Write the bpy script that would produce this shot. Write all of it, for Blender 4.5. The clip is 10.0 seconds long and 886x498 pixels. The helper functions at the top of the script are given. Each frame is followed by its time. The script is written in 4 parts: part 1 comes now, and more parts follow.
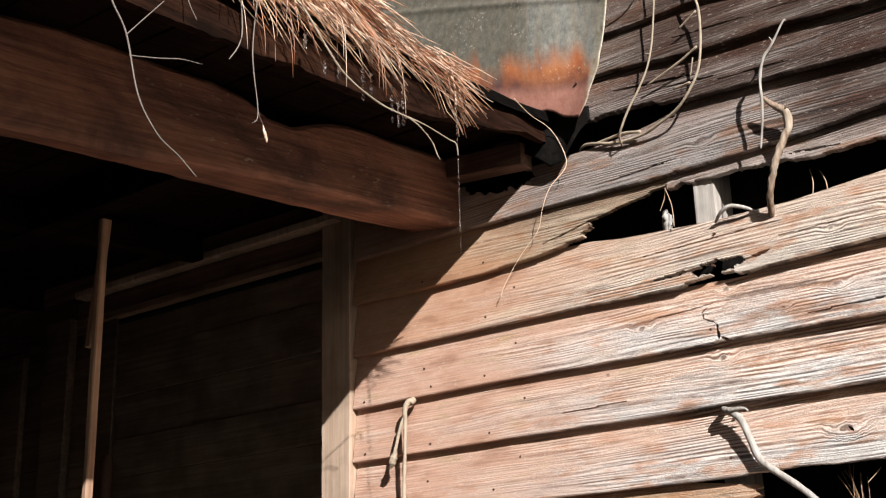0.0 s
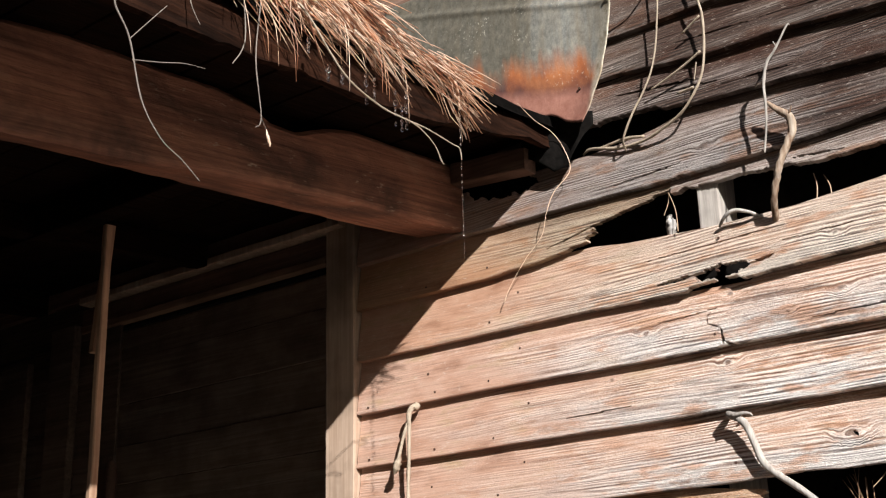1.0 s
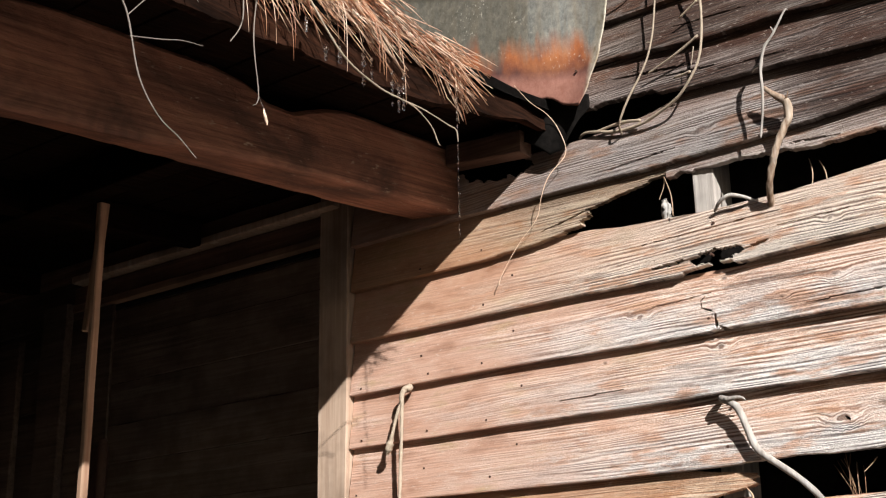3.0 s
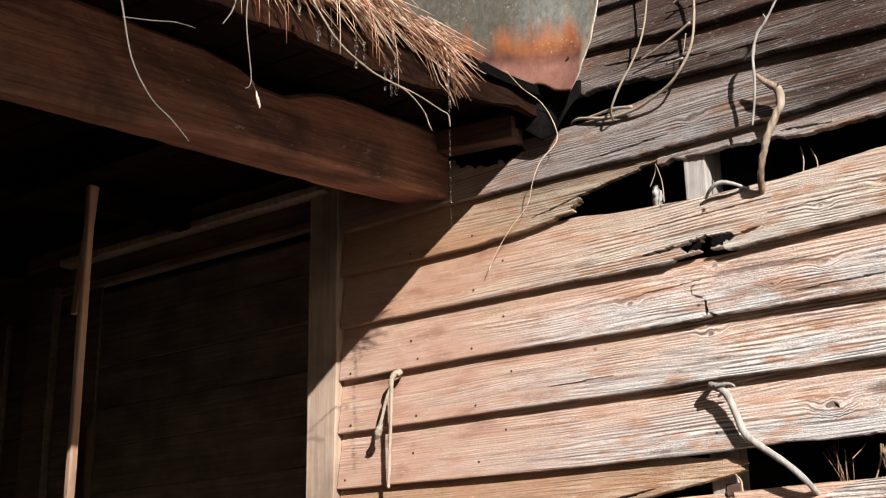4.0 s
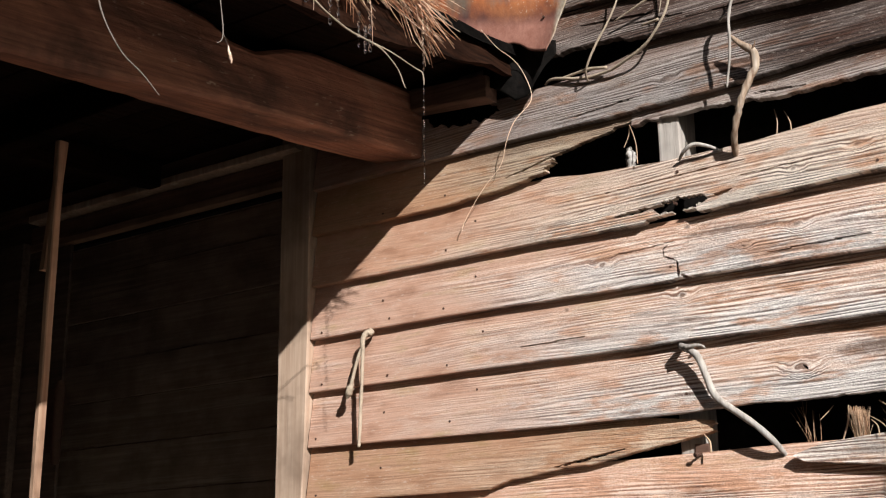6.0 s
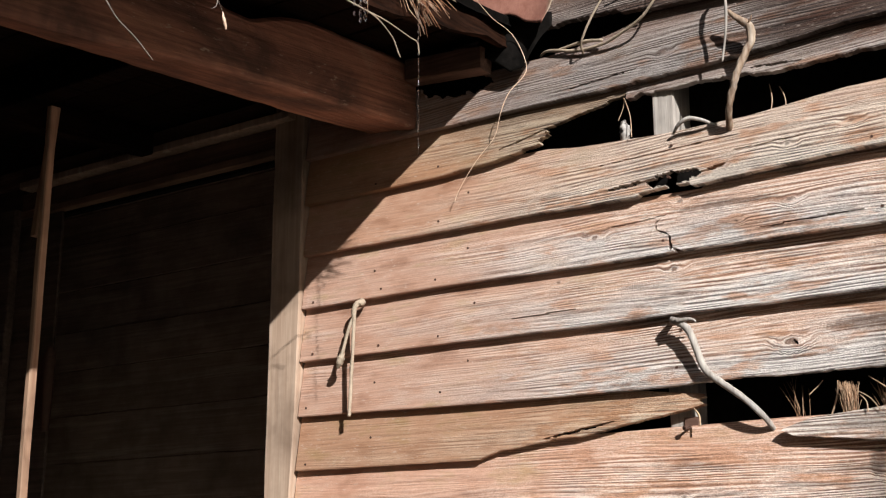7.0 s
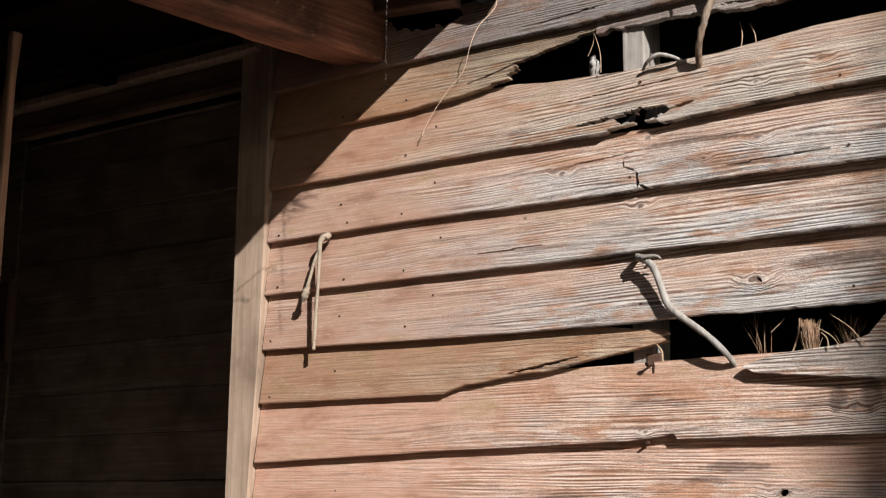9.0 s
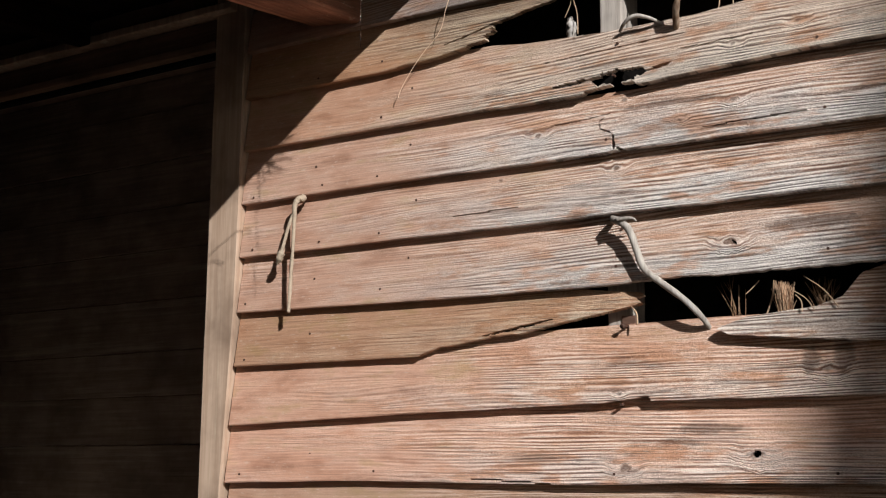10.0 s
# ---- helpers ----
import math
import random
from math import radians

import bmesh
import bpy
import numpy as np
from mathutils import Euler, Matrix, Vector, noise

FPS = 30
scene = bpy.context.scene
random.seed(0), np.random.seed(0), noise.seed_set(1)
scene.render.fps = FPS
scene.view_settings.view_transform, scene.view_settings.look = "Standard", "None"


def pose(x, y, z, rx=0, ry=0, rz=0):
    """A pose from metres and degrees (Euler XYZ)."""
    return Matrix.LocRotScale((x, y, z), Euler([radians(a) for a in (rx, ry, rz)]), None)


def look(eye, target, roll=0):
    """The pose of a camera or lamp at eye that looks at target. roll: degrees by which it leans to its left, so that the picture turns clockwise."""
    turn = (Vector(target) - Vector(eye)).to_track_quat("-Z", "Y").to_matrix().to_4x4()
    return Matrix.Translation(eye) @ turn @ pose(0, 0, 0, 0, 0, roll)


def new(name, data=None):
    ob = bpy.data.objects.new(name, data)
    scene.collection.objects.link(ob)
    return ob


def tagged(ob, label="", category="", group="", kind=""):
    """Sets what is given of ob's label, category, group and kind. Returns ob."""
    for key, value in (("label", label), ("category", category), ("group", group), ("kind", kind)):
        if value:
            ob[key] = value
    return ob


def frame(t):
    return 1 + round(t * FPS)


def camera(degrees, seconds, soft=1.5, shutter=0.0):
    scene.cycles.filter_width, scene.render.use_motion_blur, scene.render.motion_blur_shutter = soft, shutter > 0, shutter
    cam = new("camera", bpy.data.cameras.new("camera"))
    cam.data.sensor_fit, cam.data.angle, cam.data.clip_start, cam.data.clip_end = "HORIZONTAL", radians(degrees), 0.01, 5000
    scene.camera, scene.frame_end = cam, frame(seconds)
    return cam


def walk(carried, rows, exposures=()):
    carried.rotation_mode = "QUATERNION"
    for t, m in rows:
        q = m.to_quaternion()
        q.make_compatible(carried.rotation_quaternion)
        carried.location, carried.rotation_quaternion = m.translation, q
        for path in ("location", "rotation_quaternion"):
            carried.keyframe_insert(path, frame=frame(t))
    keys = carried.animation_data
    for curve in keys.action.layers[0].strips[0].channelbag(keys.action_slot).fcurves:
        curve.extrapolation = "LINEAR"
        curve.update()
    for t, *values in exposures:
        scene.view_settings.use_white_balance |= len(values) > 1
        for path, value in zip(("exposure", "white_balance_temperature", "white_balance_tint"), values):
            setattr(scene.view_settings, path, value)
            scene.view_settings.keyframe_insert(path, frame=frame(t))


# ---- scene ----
cam = camera(39.4, 10.0, soft=1.2)
PATH = [
    (0, (2.289, -2.47, 1.666), (1.148, -0.955, 2.302), -1.7),
    (0.5, (2.287, -2.473, 1.66), (1.143, -0.963, 2.304), -1.8),
    (1, (2.289, -2.465, 1.66), (1.145, -0.959, 2.308), -1.7),
    (1.5, (2.286, -2.47, 1.659), (1.144, -0.961, 2.306), -1.7),
    (2, (2.281, -2.476, 1.659), (1.14, -0.964, 2.303), -1.7),
    (2.5, (2.283, -2.468, 1.657), (1.139, -0.954, 2.289), -1.4),
    (4, (2.27, -2.473, 1.652), (1.145, -0.933, 2.255), -1.0),
    (4.5, (2.271, -2.465, 1.655), (1.155, -0.911, 2.238), -1.3),
    (5, (2.262, -2.475, 1.652), (1.157, -0.908, 2.221), -1.0),
    (5.5, (2.263, -2.467, 1.65), (1.164, -0.893, 2.209), -1.0),
    (7, (2.258, -2.464, 1.644), (1.164, -0.867, 2.146), -0.2),
    (7.5, (2.251, -2.462, 1.639), (1.169, -0.849, 2.12), -0.1),
    (8, (2.255, -2.454, 1.636), (1.174, -0.832, 2.086), 0.2),
    (8.5, (2.253, -2.453, 1.638), (1.181, -0.818, 2.062), 0.4),
    (9, (2.257, -2.446, 1.629), (1.191, -0.804, 2.04), 0.3),
    (9.5, (2.251, -2.451, 1.632), (1.196, -0.796, 2.018), 0.4),
    (10, (2.257, -2.428, 1.616), (1.214, -0.76, 1.978), 0.3),
]
walk(cam, [(t, look(eye, aim, roll)) for t, eye, aim, roll in PATH], exposures=((0, 0.60), (4, 0.56), (5.5, 0.44), (7.5, 0.30), (9, 0.10), (10, 0.0)))

# ---- world and sun ----
SUN_TO = Vector((-1.42, 1.0, -0.90)).normalized()
world = bpy.data.worlds.new("sky")
world.use_nodes = True
scene.world = world
wn = world.node_tree
bg = wn.nodes["Background"]
sky = wn.nodes.new("ShaderNodeTexSky")
sky.sky_type = "NISHITA"
sky.sun_disc = False
sky.sun_elevation = math.asin(-SUN_TO.z)
sky.sun_rotation = math.atan2(-SUN_TO.x, -SUN_TO.y)
wn.links.new(sky.outputs[0], bg.inputs[0])
bg.inputs[1].default_value = 0.04
sun_data = bpy.data.lights.new("sun", "SUN")
sun_data.energy = 5.0
sun_data.angle = radians(0.55)
sun_data.color = (1.0, 0.97, 0.935)
sun = new("sun", sun_data)
sun.matrix_world = look((6, -5, 8), Vector((6, -5, 8)) + SUN_TO)


# ---- materials ----
def material(name):
    m = bpy.data.materials.new(name)
    m.use_nodes = True
    nt = m.node_tree
    return m, nt, nt.nodes["Principled BSDF"]


def node(nt, kind, **kw):
    n = nt.nodes.new(kind)
    for k, v in kw.items():
        n.inputs[k.replace("_", " ")].default_value = v
    return n


def ramp(nt, src, stops):
    r = nt.nodes.new("ShaderNodeValToRGB")
    e = r.color_ramp.elements
    while len(e) < len(stops):
        e.new(0.5)
    for el, (p, c) in zip(e, stops):
        el.position = p
        el.color = (c, c, c, 1) if isinstance(c, float) else (*c, 1)
    nt.links.new(src, r.inputs[0])
    return r.outputs[0]


def mix(nt, fac, a, b, blend="MIX"):
    m = nt.nodes.new("ShaderNodeMix")
    m.data_type, m.blend_type = "RGBA", blend
    for slot, v in ((0, fac), (6, a), (7, b)):
        if isinstance(v, (int, float)):
            m.inputs[slot].default_value = v
        elif isinstance(v, tuple):
            m.inputs[slot].default_value = (*v, 1)
        else:
            nt.links.new(v, m.inputs[slot])
    return m.outputs[2]


def coords(nt, scale, shift=True, tilt=0.0):
    """Object coordinates, stretched, and moved apart from object to object."""
    tc = nt.nodes.new("ShaderNodeTexCoord")
    mp = nt.nodes.new("ShaderNodeMapping")
    mp.inputs["Scale"].default_value = scale
    src = tc.outputs["Object"]
    if tilt:
        turn = nt.nodes.new("ShaderNodeMapping")
        turn.inputs["Rotation"].default_value = (tilt, 0, 0)
        nt.links.new(src, turn.inputs[0])
        src = turn.outputs[0]
    nt.links.new(src, mp.inputs[0])
    if shift:
        info = nt.nodes.new("ShaderNodeObjectInfo")
        mul = nt.nodes.new("ShaderNodeVectorMath")
        mul.operation = "SCALE"
        mul.inputs["Scale"].default_value = 57.0
        comb = nt.nodes.new("ShaderNodeCombineXYZ")
        for i in range(3):
            nt.links.new(info.outputs["Random"], comb.inputs[i])
        nt.links.new(comb.outputs[0], mul.inputs[0])
        nt.links.new(mul.outputs[0], mp.inputs["Location"])
    return mp.outputs[0]


def noise_tex(nt, vec, scale, detail=4.0, rough=0.55, dist=0.0):
    n = node(nt, "ShaderNodeTexNoise", Scale=scale, Detail=detail, Roughness=rough, Distortion=dist)
    nt.links.new(vec, n.inputs["Vector"])
    return n.outputs["Fac"]


def bumped(nt, b, height, strength, distance):
    bp = node(nt, "ShaderNodeBump", Strength=strength, Distance=distance)
    nt.links.new(height, bp.inputs["Height"])
    nt.links.new(bp.outputs[0], b.inputs["Normal"])


def calc(nt, op, *args, clamp=False):
    """A math node on sockets and numbers."""
    n = nt.nodes.new("ShaderNodeMath")
    n.operation, n.use_clamp = op, clamp
    for k, a in enumerate(args):
        if isinstance(a, (int, float)):
            n.inputs[k].default_value = a
        else:
            nt.links.new(a, n.inputs[k])
    return n.outputs[0]


def span(nt, v, lo, hi, a=0.0, c=1.0):
    n = node(nt, "ShaderNodeMapRange", From_Min=lo, From_Max=hi, To_Min=a, To_Max=c)
    n.interpolation_type = "SMOOTHSTEP"
    nt.links.new(v, n.inputs["Value"])
    return n.outputs[0]


# knots in the front wall: along, up, size
KNOTS = [(0.885, 2.294, 0.011), (0.99, 2.387, 0.016), (1.20, 2.440, 0.012), (1.451, 2.398, 0.014), (1.452, 2.945, 0.016),
         (1.180, 2.288, 0.016), (1.456, 2.520, 0.012), (1.593, 2.545, 0.013), (1.433, 2.098, 0.020), (1.190, 1.636, 0.018),
         (1.472, 1.662, 0.022), (1.62, 1.83, 0.020), (1.18, 1.79, 0.009), (1.33, 2.37, 0.010), (0.62, 2.74, 0.010), (1.18, 2.80, 0.014)]


# dark smears on the boards: along, up, half length, half height
SMEARS = [(1.585, 1.845, 0.022, 0.035), (1.650, 1.850, 0.025, 0.045), (1.37, 1.715, 0.10, 0.012), (1.30, 2.415, 0.14, 0.010), (1.60, 2.12, 0.12, 0.02)]


def siding_material():
    """Weathered softwood with the last of a red-brown stain; bleached along the foot of each board, darkened high up by
    rain stain and painted tree shade.
    """
    m, nt, b = material("weathered_siding")
    L = nt.links.new
    tc = nt.nodes.new("ShaderNodeTexCoord")
    sep = nt.nodes.new("ShaderNodeSeparateXYZ")
    L(tc.outputs["Object"], sep.inputs[0])
    X, Z = sep.outputs["X"], sep.outputs["Z"]
    uvs = nt.nodes.new("ShaderNodeSeparateXYZ")
    L(tc.outputs["UV"], uvs.inputs[0])
    V = uvs.outputs["Y"]
    info = nt.nodes.new("ShaderNodeObjectInfo")
    R = calc(nt, "MULTIPLY", info.outputs["Random"], 40.0)
    # the grain's own height: it wanders, and runs round the knots
    warp = noise_tex(nt, coords(nt, (0.9, 1, 5.0)), 1.0, 2.0, 0.45)
    g = calc(nt, "MULTIPLY_ADD", warp, 0.075, calc(nt, "ADD", Z, R))
    wobble = noise_tex(nt, coords(nt, (70, 1, 70)), 1.0, 2.0)
    core = None
    for kx, kz, r in KNOTS:
        dx = calc(nt, "MULTIPLY", calc(nt, "SUBTRACT", X, kx), 0.6)
        dz = calc(nt, "SUBTRACT", Z, kz)
        d = calc(nt, "SQRT", calc(nt, "ADD", calc(nt, "MULTIPLY", dx, dx), calc(nt, "MULTIPLY", dz, dz)))
        d = calc(nt, "MULTIPLY_ADD", wobble, 0.8 * r, calc(nt, "SUBTRACT", d, 0.4 * r))
        w = span(nt, d, r * 1.8, r * 0.2)
        g = calc(nt, "ADD", g, calc(nt, "MULTIPLY", calc(nt, "SUBTRACT", calc(nt, "MULTIPLY", d, 0.8), calc(nt, "MULTIPLY", dz, 0.6)), w))
        c = span(nt, d, r * 0.6, r * 0.1)
        core = c if core is None else calc(nt, "MAXIMUM", core, c)

    def streaks(along, across, detail, rough, shift=0.0):
        v = nt.nodes.new("ShaderNodeCombineXYZ")
        L(calc(nt, "MULTIPLY", X, along), v.inputs[0])
        L(calc(nt, "ADD", R, shift), v.inputs[1])
        L(calc(nt, "MULTIPLY", g, across), v.inputs[2])
        return noise_tex(nt, v.outputs[0], 1.0, detail, rough)

    loose = streaks(1.6, 30.0, 2.0, 0.5)
    wave = nt.nodes.new("ShaderNodeTexWave")
    wave.wave_type, wave.bands_direction, wave.wave_profile = "BANDS", "Z", "SIN"
    wave.inputs["Scale"].default_value = 40.0
    wave.inputs["Distortion"].default_value = 0.0
    wv = nt.nodes.new("ShaderNodeCombineXYZ")
    L(calc(nt, "MULTIPLY_ADD", loose, 0.034, g), wv.inputs[2])
    L(wv.outputs[0], wave.inputs["Vector"])
    ridge = wave.outputs["Fac"]
    grain = streaks(2.0, 380.0, 3.0, 0.65, 3.0)
    fine = streaks(14.0, 900.0, 2.0, 0.6, 7.0)
    speck = noise_tex(nt, coords(nt, (230, 1, 330)), 1.0, 3.0, 0.65)
    pores = noise_tex(nt, coords(nt, (55, 55, 260)), 1.0, 2.0)
    blot = noise_tex(nt, coords(nt, (1.7, 1, 7)), 1.3, 4.0, 0.6)
    blot2 = noise_tex(nt, coords(nt, (4.5, 1, 13)), 1.3, 3.0, 0.6)
    east = span(nt, X, 0.25, 1.25)
    # how far the weather has stripped it
    worn = calc(nt, "ADD", calc(nt, "MULTIPLY_ADD", blot, 1.8, -0.98), calc(nt, "MULTIPLY", east, 1.05))
    worn = calc(nt, "ADD", worn, calc(nt, "MULTIPLY", east, calc(nt, "MULTIPLY_ADD", V, -0.7, 0.30)), clamp=True)
    patchy = span(nt, noise_tex(nt, coords(nt, (5.0, 1, 16)), 1.0, 3.0, 0.6), 0.38, 0.62)
    comb = calc(nt, "MULTIPLY", calc(nt, "SUBTRACT", ridge, 0.5), calc(nt, "MULTIPLY", patchy, calc(nt, "MULTIPLY_ADD", worn, 0.22, 0.08)))
    line = calc(nt, "ADD", comb, calc(nt, "MULTIPLY_ADD", grain, 0.40, calc(nt, "MULTIPLY_ADD", speck, 0.24, 0.19)))
    stain = ramp(nt, blot2, [(0.28, (0.35, 0.20, 0.14)), (0.42, (0.50, 0.315, 0.235)), (0.55, (0.55, 0.37, 0.29)), (0.70, (0.44, 0.315, 0.195))])
    stained = mix(nt, 1.0, stain, ramp(nt, line, [(0.36, 0.68), (0.48, 0.96), (0.6, 1.06)]), "MULTIPLY")
    bare = ramp(nt, line, [(0.36, (0.11, 0.098, 0.093)), (0.44, (0.34, 0.318, 0.308)), (0.50, (0.62, 0.595, 0.58)), (0.57, (0.90, 0.88, 0.865))])
    red = ramp(nt, line, [(0.36, (0.22, 0.11, 0.075)), (0.44, (0.46, 0.275, 0.195)), (0.50, (0.70, 0.50, 0.395)), (0.57, (0.94, 0.84, 0.765))])
    rosy = ramp(nt, calc(nt, "MULTIPLY_ADD", V, 0.50, calc(nt, "MULTIPLY", blot2, 0.7)), [(0.46, 0.0), (0.70, 1.0)])
    rosy = calc(nt, "MULTIPLY", rosy, span(nt, Z, 2.44, 2.64, 1.0, 0.15))
    rosy = calc(nt, "ADD", rosy, span(nt, Z, 2.06, 1.88, 0.0, 0.45), clamp=True)
    old = mix(nt, rosy, bare, red)
    ember = span(nt, noise_tex(nt, coords(nt, (6.5, 1, 26)), 1.0, 4.0, 0.65), 0.50, 0.64)
    old = mix(nt, calc(nt, "MULTIPLY", ember, 0.72), old, mix(nt, 1.0, ramp(nt, line, [(0.4, 0.45), (0.55, 1.0)]), (0.60, 0.31, 0.17), "MULTIPLY"))
    ashy = span(nt, noise_tex(nt, coords(nt, (3.0, 1, 34)), 1.0, 4.0, 0.65), 0.55, 0.70)
    old = mix(nt, calc(nt, "MULTIPLY", ashy, 0.6), old, mix(nt, 1.0, ramp(nt, line, [(0.4, 0.4), (0.55, 1.0)]), (0.27, 0.255, 0.25), "MULTIPLY"))
    col = mix(nt, worn, stained, old)
    tone = nt.nodes.new("ShaderNodeValToRGB")
    tone.color_ramp.elements[0].color = (0.90, 0.86, 0.80, 1)
    tone.color_ramp.elements[1].color = (1.05, 1.0, 0.98, 1)
    L(info.outputs["Random"], tone.inputs[0])
    col = mix(nt, 1.0, col, tone.outputs[0], "MULTIPLY")
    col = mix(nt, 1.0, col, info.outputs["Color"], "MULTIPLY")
    # black rain stain; on the high boards soft tree shade is painted in with it
    stain_shade = span(nt, noise_tex(nt, coords(nt, (1.6, 1, 17)), 1.4, 5.0, 0.65), 0.30, 0.52)
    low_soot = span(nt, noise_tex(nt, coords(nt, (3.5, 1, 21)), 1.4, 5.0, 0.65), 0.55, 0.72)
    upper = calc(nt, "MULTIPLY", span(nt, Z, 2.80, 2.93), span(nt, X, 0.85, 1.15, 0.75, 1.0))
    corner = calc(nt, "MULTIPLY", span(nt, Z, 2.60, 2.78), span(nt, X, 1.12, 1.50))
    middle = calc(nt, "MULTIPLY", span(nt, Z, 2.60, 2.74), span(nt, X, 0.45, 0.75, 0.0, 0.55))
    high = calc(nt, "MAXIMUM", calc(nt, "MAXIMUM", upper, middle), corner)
    black = calc(nt, "MULTIPLY", calc(nt, "MULTIPLY_ADD", stain_shade, 0.26, 0.74), high)
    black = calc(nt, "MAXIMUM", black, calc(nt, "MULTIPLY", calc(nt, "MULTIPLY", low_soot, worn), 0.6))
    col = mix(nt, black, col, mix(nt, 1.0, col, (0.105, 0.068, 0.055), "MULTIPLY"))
    for kx, kz, rx, rz in SMEARS:
        dx = calc(nt, "DIVIDE", calc(nt, "SUBTRACT", X, kx), rx)
        dz = calc(nt, "DIVIDE", calc(nt, "SUBTRACT", Z, kz), rz)
        d = calc(nt, "ADD", calc(nt, "MULTIPLY", dx, dx), calc(nt, "MULTIPLY", dz, dz))
        d = calc(nt, "ADD", d, calc(nt, "MULTIPLY_ADD", wobble, 1.2, -0.6))
        col = mix(nt, calc(nt, "MULTIPLY", span(nt, d, 1.0, 0.2), 0.62), col, (0.085, 0.052, 0.04))
    # open grain and checks
    check = calc(nt, "MULTIPLY", span(nt, fine, 0.46, 0.37), calc(nt, "MULTIPLY_ADD", worn, 0.55, 0.10))
    col = mix(nt, check, col, (0.055, 0.038, 0.03))
    col = mix(nt, calc(nt, "MULTIPLY", span(nt, pores, 0.62, 0.72), 0.3), col, (0.70, 0.62, 0.55))
    col = mix(nt, calc(nt, "MULTIPLY", core, 0.7), col, (0.10, 0.052, 0.034))
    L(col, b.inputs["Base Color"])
    b.inputs["Roughness"].default_value = 0.75
    b.inputs["Specular IOR Level"].default_value = 0.35
    hgt = calc(nt, "MULTIPLY_ADD", calc(nt, "MULTIPLY", ridge, patchy), 0.9, calc(nt, "MULTIPLY", grain, 1.6))
    hgt = calc(nt, "ADD", hgt, calc(nt, "MULTIPLY_ADD", fine, 0.8, calc(nt, "MULTIPLY", speck, 1.9)))
    hgt = calc(nt, "MULTIPLY", hgt, calc(nt, "MULTIPLY_ADD", worn, 0.95, 0.20))
    bumped(nt, b, hgt, 1.0, 0.0014)
    return m


def wood_material(name, lo, hi, axis, rough=0.8, bump=0.004, scale=1.0, scuffs=0.55, tilt=0.0):
    """Plain sawn wood with its grain along an axis."""
    m, nt, b = material(name)
    s = [70 * scale] * 3
    s[axis] = 2.5 * scale
    g = noise_tex(nt, coords(nt, tuple(s), True, tilt), 1.0, 5.0, 0.62, 0.3)
    blot = noise_tex(nt, coords(nt, (5, 5, 5)), 1.0, 4.0, 0.6)
    c = ramp(nt, g, [(0.3, lo), (0.7, hi)])
    c = mix(nt, ramp(nt, blot, [(0.4, 0.0), (0.68, 0.7)]), c, tuple(0.45 * v for v in lo))
    scuff = noise_tex(nt, coords(nt, tuple(0.25 * v for v in s), True, tilt), 1.0, 5.0, 0.7)
    c = mix(nt, ramp(nt, scuff, [(0.56, 0.0), (0.72, scuffs)]), c, tuple(min(0.7, 1.5 * v) for v in hi))
    nt.links.new(c, b.inputs["Base Color"])
    b.inputs["Roughness"].default_value = rough
    b.inputs["Specular IOR Level"].default_value = 0.3
    bumped(nt, b, mix(nt, 0.3, g, blot), 0.8, bump)
    return m


def beam_material():
    """Old red-stained beam: worn warm along its foot, sooty patches, pale flaked spots."""
    m, nt, b = material("old_beam_wood")
    grain = noise_tex(nt, coords(nt, (90, 2.2, 90), True, -0.115), 1.0, 5.0, 0.65, 0.4)
    patch = noise_tex(nt, coords(nt, (4, 2.6, 6)), 1.0, 5.0, 0.62, 0.6)
    flake = noise_tex(nt, coords(nt, (70, 26, 80), True, -0.115), 1.0, 4.0, 0.7)
    area = noise_tex(nt, coords(nt, (3, 3, 5)), 1.0, 2.0)
    c = ramp(nt, grain, [(0.3, (0.20, 0.085, 0.054)), (0.55, (0.40, 0.185, 0.118)), (0.75, (0.52, 0.275, 0.18))])
    c = mix(nt, ramp(nt, patch, [(0.44, 0.0), (0.66, 0.8)]), c, (0.065, 0.038, 0.030))
    c = mix(nt, ramp(nt, patch, [(0.28, 0.7), (0.42, 0.0)]), c, (0.46, 0.31, 0.21))
    spots = calc(nt, "MULTIPLY", span(nt, flake, 0.60, 0.70), span(nt, area, 0.46, 0.58))
    c = mix(nt, calc(nt, "MULTIPLY", spots, 0.8), c, (0.46, 0.36, 0.28))
    nt.links.new(c, b.inputs["Base Color"])
    b.inputs["Roughness"].default_value = 0.7
    b.inputs["Specular IOR Level"].default_value = 0.3
    bumped(nt, b, calc(nt, "ADD", grain, calc(nt, "MULTIPLY", flake, 0.6)), 0.9, 0.004)
    return m


